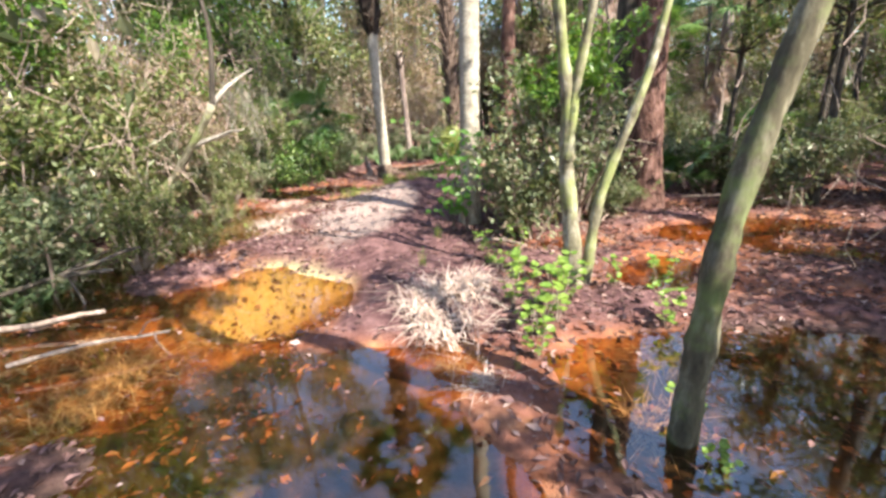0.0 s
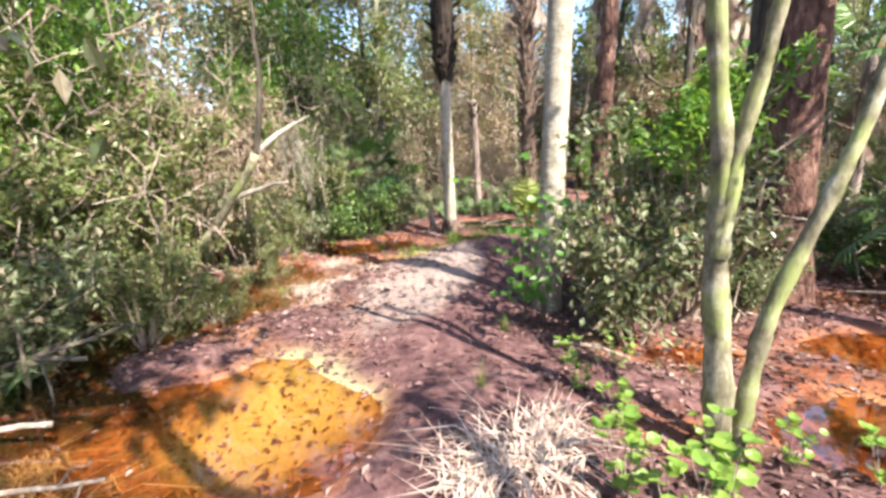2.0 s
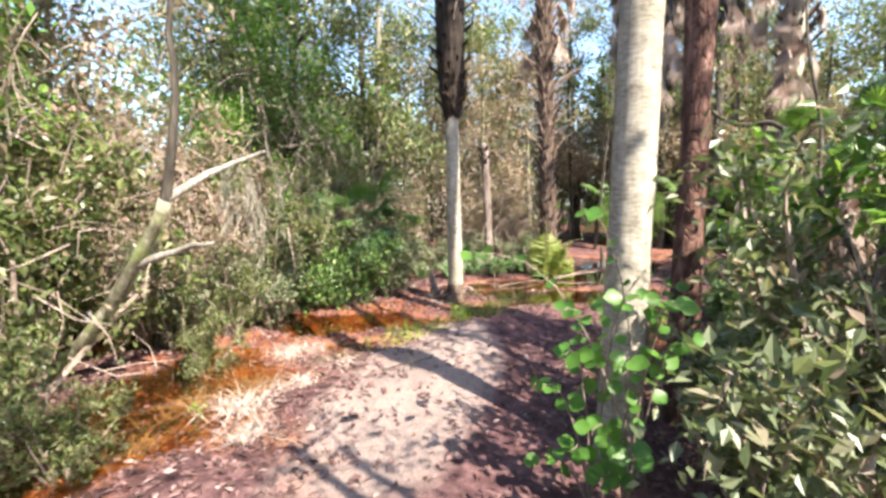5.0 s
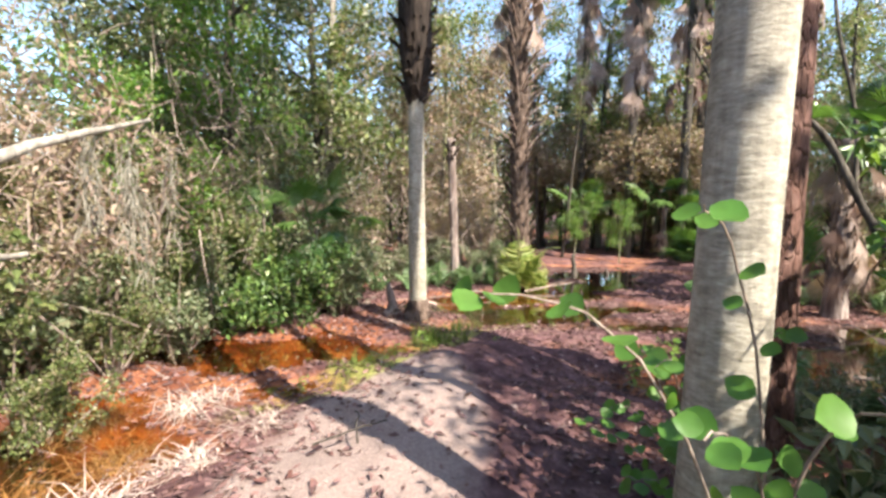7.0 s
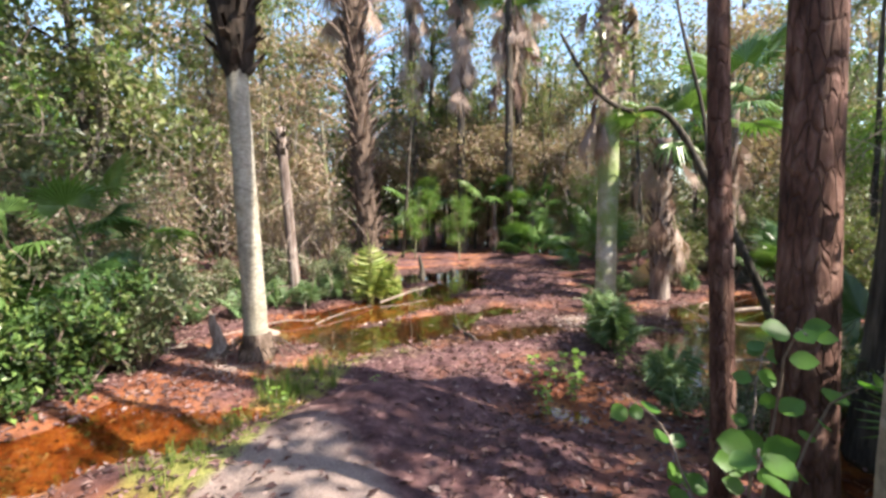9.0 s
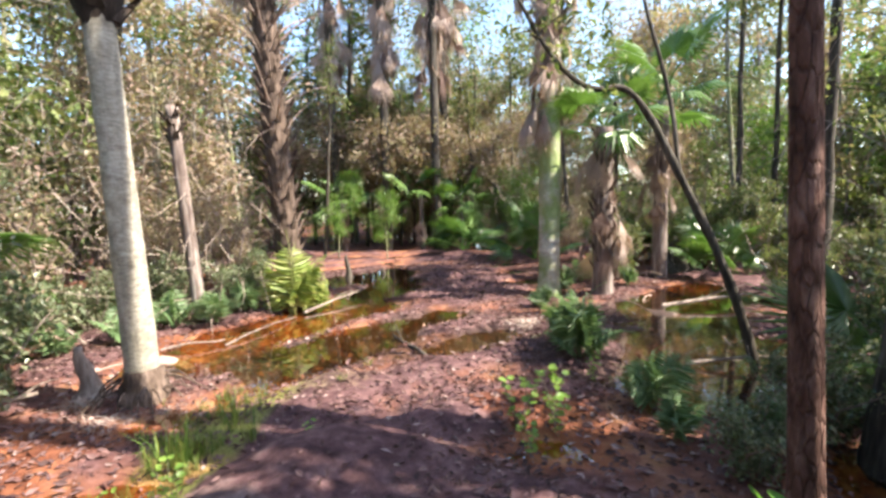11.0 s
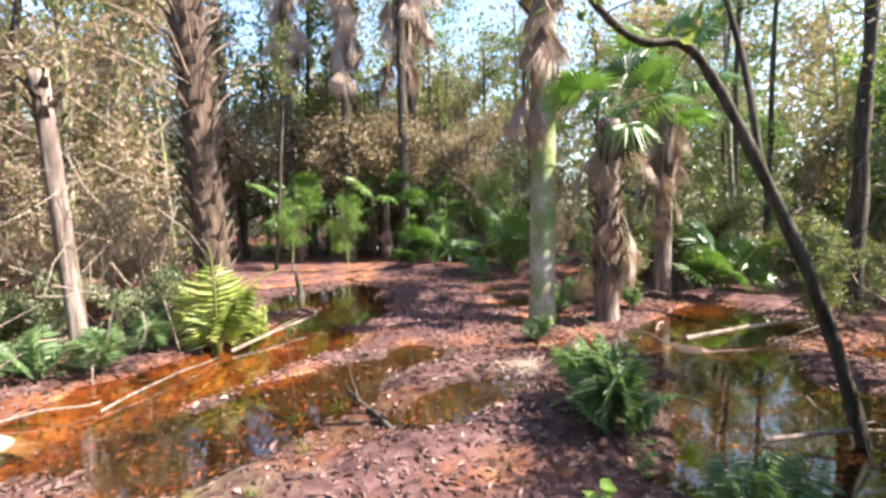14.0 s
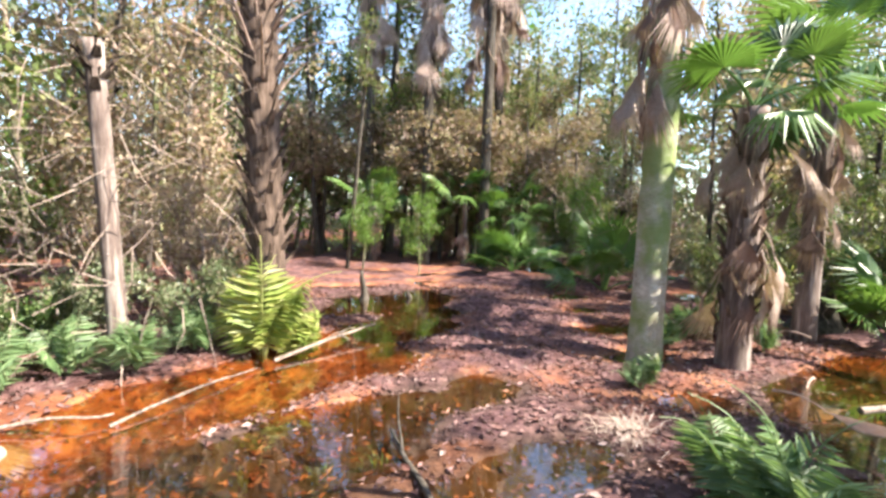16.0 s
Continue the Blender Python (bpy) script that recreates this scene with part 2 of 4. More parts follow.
def water_material():
    k = Nodes("tannin_water")
    pos = k.n("NewGeometry").outputs["Position"]
    bump = k.bump(k.noise(5.0, 3, 0.5, pos), 0.06, 0.02)
    t = k.n("BsdfTransparent")
    t.inputs[0].default_value = (0.92, 0.72, 0.45, 1)
    g = k.n("BsdfGlossy", Roughness=0.03)
    k.t.links.new(bump, g.inputs["Normal"])
    f = k.n("Fresnel", IOR=1.33)
    k.t.links.new(bump, f.inputs["Normal"])
    m = k.n("MixShader")
    k.t.links.new(k.math("MINIMUM", k.math("ADD", k.math("MULTIPLY", f.outputs[0], 2.2), 0.09), 1.0), m.inputs[0])
    k.t.links.new(t.outputs[0], m.inputs[1])
    k.t.links.new(g.outputs[0], m.inputs[2])
    return k.done(m.outputs[0])


M_GROUND = ground_material()
M_WATER = water_material()

# ---- mesh helpers ----
R = np.random.RandomState(11)


class Geo:
    """Gathers vertices and faces into one mesh."""

    def __init__(self):
        self.v, self.f, self.count = [], [], 0

    def add(self, verts, faces):
        verts = np.asarray(verts, float)
        self.v.append(verts)
        self.f.extend((faces + self.count).tolist() if isinstance(faces, np.ndarray) else [[q + self.count for q in face] for face in faces])
        self.count += len(verts)
        return self

    def tube(self, pts, radii, sides=8, rough=0.0, seed=0):
        """A tapered, slightly uneven limb through the given points."""
        pts = np.asarray(pts, float)
        m = len(pts)
        tan = np.gradient(pts, axis=0)
        tan /= np.linalg.norm(tan, axis=1)[:, None] + 1e-9
        ref = np.array([0.0, 1.0, 0.0]) if abs(tan[0][1]) < 0.8 else np.array([1.0, 0.0, 0.0])
        rs = np.random.RandomState(seed + 5)
        lump = rs.uniform(-1, 1, (m, sides)) * rough
        out = []
        for i in range(m):
            a = np.cross(tan[i], ref)
            a /= np.linalg.norm(a) + 1e-9
            b = np.cross(tan[i], a)
            th = np.arange(sides) * 2 * np.pi / sides
            rr = radii[i] * (1 + lump[i])
            out.append(pts[i] + (np.cos(th) * rr)[:, None] * a + (np.sin(th) * rr)[:, None] * b)
        v = np.concatenate(out + [pts[-1:]])
        f = [[i * sides + j, i * sides + (j + 1) % sides, (i + 1) * sides + (j + 1) % sides, (i + 1) * sides + j] for i in range(m - 1) for j in range(sides)]
        base = (m - 1) * sides
        self.v.append(v)
        self.f.extend([[q + self.count for q in face] for face in f])
        self.f.extend([[self.count + base + j, self.count + base + (j + 1) % sides, self.count + m * sides] for j in range(sides)])
        self.count += len(v)
        return self

    def leaves(self, p, d, size, width, fold=0.18, up=None):
        """Small folded leaves: base points p, directions d."""
        n = len(p)
        d = d / (np.linalg.norm(d, axis=1)[:, None] + 1e-9)
        ref = R.normal(0, 0.6, (n, 3)) + (np.array([0, 0, 1.0]) if up is None else up)
        s = np.cross(d, ref)
        s /= np.linalg.norm(s, axis=1)[:, None] + 1e-9
        u = np.cross(s, d)
        size = np.broadcast_to(size, n)[:, None]
        w = np.broadcast_to(width, n)[:, None] * 0.5
        v = np.stack([p, p + d * size * 0.42 + s * w + u * fold * w, p + d * size - u * size * 0.12, p + d * size * 0.42 - s * w + u * fold * w], 1).reshape(-1, 3)
        i = np.arange(n)[:, None] * 4
        self.add(v, np.concatenate([i + np.array([0, 2, 1]), i + np.array([0, 3, 2])]))
        return self

    def mesh(self, name, mat, smooth=False):
        me = bpy.data.meshes.new(name)
        me.from_pydata(np.concatenate(self.v).tolist(), [], self.f)
        me.materials.append(mat)
        if smooth:
            me.polygons.foreach_set("use_smooth", [True] * len(me.polygons))
        me.update()
        return me


def part(name, geo, mat, parent, label="", smooth=False, m=None):
    me = geo if isinstance(geo, bpy.types.Mesh) else geo.mesh(name, mat, smooth)
    ob = new(name, me)
    ob.parent = parent
    if m is not None:
        ob.matrix_basis = m
    if label:
        ob["label"] = label
    return ob


def thing(name, label, category, m=None, group="", kind=""):
    ob = tagged(new(name), label, category, group, kind)
    if m is not None:
        ob.matrix_basis = m
    return ob


def unit(a):
    return a / (np.linalg.norm(a, axis=-1, keepdims=True) + 1e-9)


def at(x, y, z=None, turn=0.0, scale=1.0, lean=(0, 0)):
    return pose(x, y, ground_height(x, y) - 0.03 if z is None else z, lean[0], lean[1], turn) @ Matrix.Scale(scale, 4)


# ---- ground and water ----
WATER = 0.03
TRAIL = np.array([(-0.3, 1.2), (-0.25, 3.0), (-0.45, 4.5), (-0.75, 6.5), (-0.6, 8.2), (0.3, 9.6), (1.7, 11.0), (3.1, 12.8), (4.6, 15.5), (5.6, 18.5), (4.0, 21.0), (1.5, 22.5)])
# pools: x, y, half length, half width, turn in degrees, depth
POOLS = [(-0.55, 1.7, 1.0, 1.05, 0, 0.27), (-1.6, 3.6, 1.0, 0.6, 12, 0.2), (-2.4, 2.4, 1.2, 0.7, 60, 0.2), (2.1, 1.75, 1.05, 0.85, 0, 0.28), (1.75, 3.7, 0.55, 0.3, 20, 0.17),
         (-3.1, 6.2, 0.6, 1.3, 10, 0.15), (-2.7, 8.8, 1.4, 0.35, 10, 0.17), (0.0, 12.3, 1.9, 0.55, 38, 0.2), (1.9, 13.7, 1.5, 0.55, 35, 0.17), (0.5, 10.9, 1.25, 0.5, 30, 0.16), (1.75, 10.3, 0.55, 0.28, 10, 0.12), (2.3, 11.7, 0.6, 0.3, 60, 0.11),
         (3.8, 8.95, 1.35, 0.75, 18, 0.28), (5.6, 10.4, 1.4, 0.6, 20, 0.2), (2.6, 15.4, 1.1, 0.8, 20, 0.2), (-4.5, 3.8, 1.5, 1.2, 0, 0.24), (3.2, 4.9, 0.8, 0.4, 0, 0.14), (-6.0, 8.0, 2.0, 1.0, 0, 0.2)]


def trail_distance(x, y):
    best = np.full(np.shape(x), 1e9)
    for (ax, ay), (bx, by) in zip(TRAIL[:-1], TRAIL[1:]):
        dx, dy = bx - ax, by - ay
        t = np.clip(((x - ax) * dx + (y - ay) * dy) / (dx * dx + dy * dy), 0, 1)
        best = np.minimum(best, np.hypot(x - ax - t * dx, y - ay - t * dy))
    return best


def ripple(x, y, scale, seed):
    rs = np.random.RandomState(seed)
    z = 0
    for k in range(6):
        a = rs.uniform(0, 2 * np.pi)
        s = scale * rs.uniform(0.6, 1.8)
        z = z + np.sin((x * np.cos(a) + y * np.sin(a)) * s + rs.uniform(0, 6.3)) / 6
    return z


def heights(x, y):
    d = trail_distance(x, y)
    crest = np.where(y < 9, 0.13, 0.02)
    z = 0.07 + crest * np.exp(-(d / 0.75) ** 2) + 0.07 * ripple(x, y, 1.3, 1) + 0.07 * ripple(x, y, 4.2, 2) + 0.03 * ripple(x, y, 11.0, 3) + 0.012 * ripple(x, y, 26.0, 4)
    wx, wy = x + 0.45 * ripple(x, y, 2.6, 21), y + 0.35 * ripple(x, y, 2.9, 22)
    for px, py, a, b, turn, depth in POOLS:
        c, s = math.cos(radians(turn)), math.sin(radians(turn))
        u, v = (wx - px) * c + (wy - py) * s, -(wx - px) * s + (wy - py) * c
        z = z - depth * np.exp(-((u / a) ** 2 + (v / b) ** 2) ** 1.5)
    return z


def ground_height(x, y):
    return float(heights(np.array(float(x)), np.array(float(y))))


def axis(lo, hi, step, far):
    mid = np.arange(lo, hi + step, step)
    out = [step]
    while sum(out) < far:
        out.append(out[-1] * 1.25)
    c = np.cumsum(out)
    return np.concatenate([(lo - c)[::-1], mid, mid[-1] + c])


gx, gy = axis(-6, 8, 0.08, 600), axis(-2, 18, 0.08, 600)
GX, GY = np.meshgrid(gx, gy)
GZ = heights(GX, GY)
ni, nj = GX.shape
idx = np.arange(ni * nj).reshape(ni, nj)
g = Geo().add(np.stack([GX, GY, GZ], -1).reshape(-1, 3), np.stack([idx[:-1, :-1], idx[:-1, 1:], idx[1:, 1:], idx[1:, :-1]], -1).reshape(-1, 4))
me = g.mesh("ground", M_GROUND, True)
sand_at = np.exp(-(np.hypot((GX + 1.05 - 0.06 * (GY - 7)) / 0.75, (GY - 6.7) / 2.1)) ** 4) * 1.0
WXG, WYG = GX + 0.5 * ripple(GX, GY, 3.1, 31), GY + 0.4 * ripple(GX, GY, 3.4, 32)
# sandy pool bed, lightened further so its colour carries the sunlit patches
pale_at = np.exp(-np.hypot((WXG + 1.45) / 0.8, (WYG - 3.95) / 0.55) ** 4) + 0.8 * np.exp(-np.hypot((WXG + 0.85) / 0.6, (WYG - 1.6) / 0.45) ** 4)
muck_at = sum(np.exp(-np.hypot((GX - mx) / ma, (GY - my) / mb) ** 4) for mx, my, ma, mb in ((2.2, 1.7, 1.5, 1.1), (3.8, 9.0, 1.8, 1.1), (5.6, 10.3, 2.0, 0.8), (0.6, 10.9, 1.3, 0.75), (1.9, 10.9, 1.0, 1.2), (2.6, 15.5, 1.6, 1.3), (-1.0, 2.2, 0.8, 0.5), (-0.3, 1.5, 0.5, 0.5), (-1.6, 1.5, 0.5, 0.5), (-4.2, 3.8, 1.6, 1.4), (-3.6, 6.0, 0.8, 1.0)))
moss_at = np.exp(-(np.hypot((GX + 1.35 - 0.62 * (GY - 8.5)) / 0.38, (GY - 8.7) / 1.6)) ** 4) + 0.4 * np.exp(-(np.hypot((GX - 0.2) / 0.9, (GY - 10.1) / 0.7)) ** 4)
rust_at = sum(np.exp(-np.hypot((WXG - mx) / ma, (WYG - my) / mb) ** 4) for mx, my, ma, mb in ((-3.1, 7.9, 1.1, 1.9), (-1.9, 9.8, 0.9, 0.6), (-0.3, 12.1, 1.3, 0.6), (1.3, 8.5, 0.5, 0.6), (2.3, 3.9, 0.9, 0.8), (1.2, 10.6, 0.8, 0.6), (-2.3, 2.7, 0.6, 0.7)))
wet_at = np.clip((WATER + 0.06 - GZ) / 0.08, 0, 1) * (np.abs(GX) < 30) * (np.abs(GY) < 40)
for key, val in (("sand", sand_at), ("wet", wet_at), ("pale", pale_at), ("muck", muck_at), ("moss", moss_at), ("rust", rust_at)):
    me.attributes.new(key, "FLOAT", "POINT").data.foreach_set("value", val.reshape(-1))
tagged(new("ground", me), "damp forest floor of pinkish leaf litter and sand", "ground", kind="structure")
w = Geo().add([(-14, -6, WATER), (14, -6, WATER), (14, 26, WATER), (-14, 26, WATER)], [(0, 1, 2, 3)])
tagged(new("water", w.mesh("water", M_WATER)), "shallow clear tea-coloured swamp water in hollows", "water", kind="structure")

# ---- plants: kinds ----


def curve_pts(p0, p1, bend, n=7, wob=0.03):
    t = np.linspace(0, 1, n)[:, None]
    p0, p1 = np.asarray(p0, float), np.asarray(p1, float)
    return p0 + (p1 - p0) * t + np.asarray(bend, float) * np.sin(np.pi * t) + np.cumsum(R.normal(0, wob, (n, 3)), 0) * t


def make_shrub(label, height, spread, stems, n, leaf, mat, bark, low=0.15, m=None, category="shrub", droop=0.0):
    """Several stems from one foot, twigs on them, and many small leaves on the twigs."""
    root = thing("shrub", label, category, m)
    pts = []
    for i in range(stems):
        a = R.uniform(0, 6.283)
        r = spread * math.sqrt(R.uniform(0.05, 1))
        h = height * R.uniform(0.55, 1.0) * (1 - 0.3 * (r / spread))
        p = curve_pts((0.06 * math.cos(a), 0.06 * math.sin(a), -0.05), (r * math.cos(a), r * math.sin(a), h), (0.15 * R.normal(), 0.15 * R.normal(), 0.25 * h * R.uniform(0, 1)), 8)
        st = Geo().tube(p, np.linspace(0.018, 0.004, 8) * (0.6 + height * 0.35), 5)
        for k in range(6):
            q = p[R.randint(2, 8)]
            e = q + unit(R.normal(0, 1, 3) + np.array([0, 0, 0.35 - droop])) * R.uniform(0.2, 0.5) * (0.4 + spread * 0.45)
            c = curve_pts(q, e, (0, 0, 0.05), 4, 0.012)
            st.tube(c, np.linspace(0.006, 0.002, 4), 3)
            pts.append(c[1:])
        pts.append(p[3:])
        part("stem", st, bark, root)
    pts = np.concatenate(pts)
    pts = pts[pts[:, 2] > low * height]
    c = pts[R.randint(0, len(pts), n)] + R.normal(0, 0.07 * (0.5 + spread * 0.5), (n, 3))
    c[:, 2] = np.maximum(c[:, 2], 0.05)
    d = unit(R.normal(0, 1, (n, 3)) + np.array([0, 0, 0.1 - droop]))
    sz = leaf * R.uniform(0.6, 1.3, n)
    part("foliage", Geo().leaves(c, d, sz, sz * 0.5), mat, root)["kind"] = "stuff"
    return root


def make_tree(label, height, radius, bark, mat, crown_from, crown_r, limbs, n, leaf, m=None, lean=(0, 0), category="tree", low_twigs=0):
    root = thing("tree", label, category, m)
    k = 16
    t = np.linspace(0, 1, k)
    path = np.stack([lean[0] * t + 0.06 * np.sin(t * 7 + R.uniform(0, 6)), lean[1] * t + 0.06 * np.cos(t * 6 + R.uniform(0, 6)), -0.1 + height * t], 1)
    rad = radius * (1 - 0.75 * t) * (1 + 0.35 * np.exp(-t * 22))
    part("trunk", Geo().tube(path, rad, 12, 0.05, R.randint(999)), bark, root, smooth=True)
    pts = []
    for i in range(limbs):
        z = R.uniform(crown_from, 0.95)
        j = min(int(z * (k - 1)), k - 1)
        a = R.uniform(0, 6.283)
        reach = crown_r * R.uniform(0.5, 1.1)
        e = path[j] + np.array([reach * math.cos(a), reach * math.sin(a), R.uniform(-0.1, 0.6) * reach])
        c = curve_pts(path[j], e, (0, 0, 0.12 * reach), 8, 0.04)
        g = Geo().tube(c, np.linspace(rad[j] * 0.5 + 0.008, 0.006, 8), 5)
        for q in range(5):
            s = c[R.randint(2, 8)]
            e2 = s + unit(R.normal(0, 1, 3)) * R.uniform(0.3, 0.9) * (0.3 + 0.3 * crown_r)
            c2 = curve_pts(s, e2, (0, 0, 0), 4, 0.02)
            g.tube(c2, np.linspace(0.008, 0.003, 4), 3)
            pts.append(c2[1:])
        pts.append(c[3:])
        part("limb", g, bark, root)
    if n:
        pts = np.concatenate(pts)
        c = pts[R.randint(0, len(pts), n)] + R.normal(0, 0.13 + 0.05 * crown_r, (n, 3))
        d = unit(R.normal(0, 1, (n, 3)) + np.array([0, 0, -0.15]))
        sz = leaf * R.uniform(0.6, 1.35, n)
        part("crown", Geo().leaves(c, d, sz, sz * 0.5), mat, root)["kind"] = "stuff"
    return root


def fan_mesh(name, mat, blades=26, size=0.75, stalk=0.8, droop=0.25, spread=250, limp=0.0):
    """A fan palm leaf: stalk, and pleated blades spread like a hand. Lies along +x, upper side to +z."""
    g = Geo()
    c = np.stack([np.linspace(0, stalk, 6), np.zeros(6), 0.06 * np.sin(np.linspace(0, 3.14, 6))], 1)
    g.tube(c, np.linspace(0.016, 0.009, 6), 4)
    hub = np.array([stalk, 0, 0])

    def at_angle(deg, r, z):
        a = radians(deg)
        L = size * (1 - 0.25 * abs(a) / 2.2) * r
        return hub + np.array([math.cos(a) * L, math.sin(a) * L, z - L * droop * r ** 2 - limp * L * r])

    step = spread / blades
    v, f = [hub], []
    for i in range(blades + 1):
        v.append(at_angle(i * step - spread / 2, 0.55 * R.uniform(0.85, 1.1), 0))
    for i in range(blades):
        mid = (i + 0.5) * step - spread / 2
        v.append(at_angle(mid, 0.5, 0.022))
        v.append(at_angle(mid + R.normal() * 1.5, R.uniform(0.88, 1.08), -0.03))
        ridge = blades + 2 + 2 * i
        f += [(0, i + 1, ridge), (0, ridge, i + 2), (i + 1, ridge + 1, ridge), (ridge, ridge + 1, i + 2)]
    g.add(v, f)
    return g.mesh(name, mat)


FANS = [fan_mesh("frond", M_PALM, 26, 0.7, 0.8, 0.2), fan_mesh("frond", M_PALM, 22, 0.6, 0.6, 0.35, 230, 0.15)]
DEAD = [fan_mesh("dead_frond", M_PALM_DEAD, 13, 0.95, 0.5, 0.1, 46, 0.05), fan_mesh("dead_frond", M_PALM_DEAD, 15, 0.8, 0.7, 0.15, 75, 0.12)]


def boot_mesh(name, mat, length=0.3, width=0.085):
    """A split leaf base left on a palm trunk, pointing up along +z and out along +x."""
    v = [(-0.02, -width / 2, 0), (-0.02, width / 2, 0), (0.03, -width / 2.4, 0), (0.03, width / 2.4, 0),
         (0.05, -width * 0.3, length * 0.55), (0.05, width * 0.3, length * 0.55), (0.085, -width * 0.22, length * 0.5), (0.085, width * 0.22, length * 0.5),
         (0.13, -width * 0.5, length), (0.135, -width * 0.2, length * 0.93), (0.13, width * 0.5, length), (0.135, width * 0.2, length * 0.93)]
    f = [(0, 1, 5, 4), (2, 6, 7, 3), (0, 4, 6, 2), (1, 3, 7, 5), (4, 8, 9, 6), (5, 7, 11, 10), (4, 5, 7, 6), (0, 2, 3, 1), (4, 6, 9, 8), (5, 10, 11, 7)]
    return Geo().add(v, f).mesh(name, mat)


RIBS = Geo().tube([(0, 0, 0), (0.03, 0, 0.25), (0.1, 0, 0.5), (0.22, 0, 0.75)], [0.022, 0.014, 0.01, 0.006], 5).mesh("old_stalk", M_PALM_DEAD)
BOOTS = boot_mesh("leaf_base", M_BOOT)
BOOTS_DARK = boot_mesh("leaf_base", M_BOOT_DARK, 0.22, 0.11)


def make_palm(label, x, y, height, radius, bark, boots_from=None, boot_mesh_data=None, fronds=16, dead=0, dead_from=None, tip=(0, 0), bend=(0, 0), swell=0.25, roots=True, z=None, top_r=None, spike=1.0, dead_scale=1.0, sides=20, frond_scale=1.15, ribs_from=None):
    root = thing("palm_tree", label, "palm tree", at(x, y, z))
    k = 34
    t = np.linspace(0, 1, k)
    path = np.stack([tip[0] * t + bend[0] * np.sin(np.pi * t), tip[1] * t + bend[1] * np.sin(np.pi * t), -0.08 + height * t], 1)
    r1 = top_r or radius * 0.92
    rad = (radius + (r1 - radius) * t) * (1 + swell * np.exp(-t * height * 3.2)) * (1 + 0.02 * np.sin(t * height * 40))
    part("trunk", Geo().tube(path, rad, sides, 0.025, R.randint(999)), bark, root, smooth=True)

    def place(h):
        u = h / height
        return np.array([np.interp(u, t, path[:, i]) for i in range(3)]), float(np.interp(u, t, rad))

    if boots_from is not None:
        h, a = boots_from, 0.0
        while h < height - 0.1:
            p, r = place(h)
            m = pose(*p, 0, 0, math.degrees(a)) @ pose(r * 0.92, 0, 0, 0, 12 * spike + R.normal() * 6, R.normal() * 8) @ Matrix.Scale(R.uniform(0.8, 1.25) * spike, 4)
            part("leaf_base", boot_mesh_data or BOOTS, None, root, m=m)
            a += 2.4
            h += 0.035
    if ribs_from is not None:
        h, a = ribs_from, 0.0
        while h < height - 0.5:
            p, r = place(h)
            part("old_stalk", RIBS, None, root, m=pose(*p, 0, 0, math.degrees(a)) @ pose(r * 0.9, 0, 0, 0, 38 + R.normal() * 10, R.normal() * 8) @ Matrix.Scale(R.uniform(0.7, 1.2), 4))
            a += 2.4
            h += 0.05
    for i in range(dead):
        p, r = place(R.uniform(dead_from or height * 0.7, height))
        m = pose(*p, 0, 0, R.uniform(0, 360)) @ pose(r * 0.7, 0, 0, R.normal() * 30, 74 + R.normal() * 9, 0) @ Matrix.Scale(R.uniform(0.75, 1.15) * dead_scale, 4)
        part("dead_frond", DEAD[i % 2], None, root, "dry brown hanging frond", m=m)
    for i in range(fronds):
        p, r = place(height)
        m = pose(*p, 0, 0, i * 137.5) @ pose(0, 0, 0, R.normal() * 15, -70 + 95 * (i / max(fronds, 2)) + R.normal() * 6, 0) @ Matrix.Scale(R.uniform(0.9, 1.2) * frond_scale, 4)
        part("frond", FANS[i % 2], None, root, m=m)
    return root


def make_palmetto(label, x, y, fronds, size, tilt=-55, m=None):
    root = thing("palmetto", label, "palm", m or at(x, y, turn=R.uniform(0, 360)))
    for i in range(fronds):
        part("frond", FANS[i % 2], None, root, m=pose(0, 0, 0.05, 0, 0, i * 137.5 + R.normal() * 10) @ pose(0.03, 0, 0, R.normal() * 20, tilt + R.uniform(-20, 35), 0) @ Matrix.Scale(size * R.uniform(0.8, 1.15), 4))
    return root


def fern_frond_mesh(name, mat, length=0.6, pairs=22):
    g = Geo()
    t = np.linspace(0, 1, 9)
    c = np.stack([length * t * (1 - 0.12 * t), 0 * t, 0.34 * length * np.sin(t * 2.3)], 1)
    g.tube(c, np.linspace(0.005, 0.0015, 9), 3)
    u = np.linspace(0.14, 0.98, pairs)
    base = np.stack([np.interp(u, t, c[:, i]) for i in range(3)], 1)
    L = length * 0.3 * np.sin(np.clip(u * 1.15 + 0.15, 0, 1) * np.pi) ** 0.8 + 0.01
    for sgn in (-1, 1):
        d = np.stack([np.full(pairs, 0.35), np.full(pairs, sgn * 1.0), np.full(pairs, -0.12)], 1)
        g.leaves(base, d, L, L * 0.2)
    return g.mesh(name, mat)


FERN = fern_frond_mesh("frond", M_FERN)
FERN_SUN = fern_frond_mesh("frond", M_FERN_SUN)


def make_fern(label, x, y, fronds, size, mesh=None, m=None):
    root = thing("fern", label, "fern", m or at(x, y, turn=R.uniform(0, 360)))
    for i in range(fronds):
        part("frond", mesh or FERN, None, root, m=pose(0, 0, 0.03, 0, 0, i * 137.5 + R.normal() * 12) @ pose(0.01, 0, 0, R.normal() * 14, (-38 if mesh is None else -62) + R.uniform(-28, 30), 0) @ Matrix.Scale(size * R.uniform(0.75, 1.2), 4))
    return root


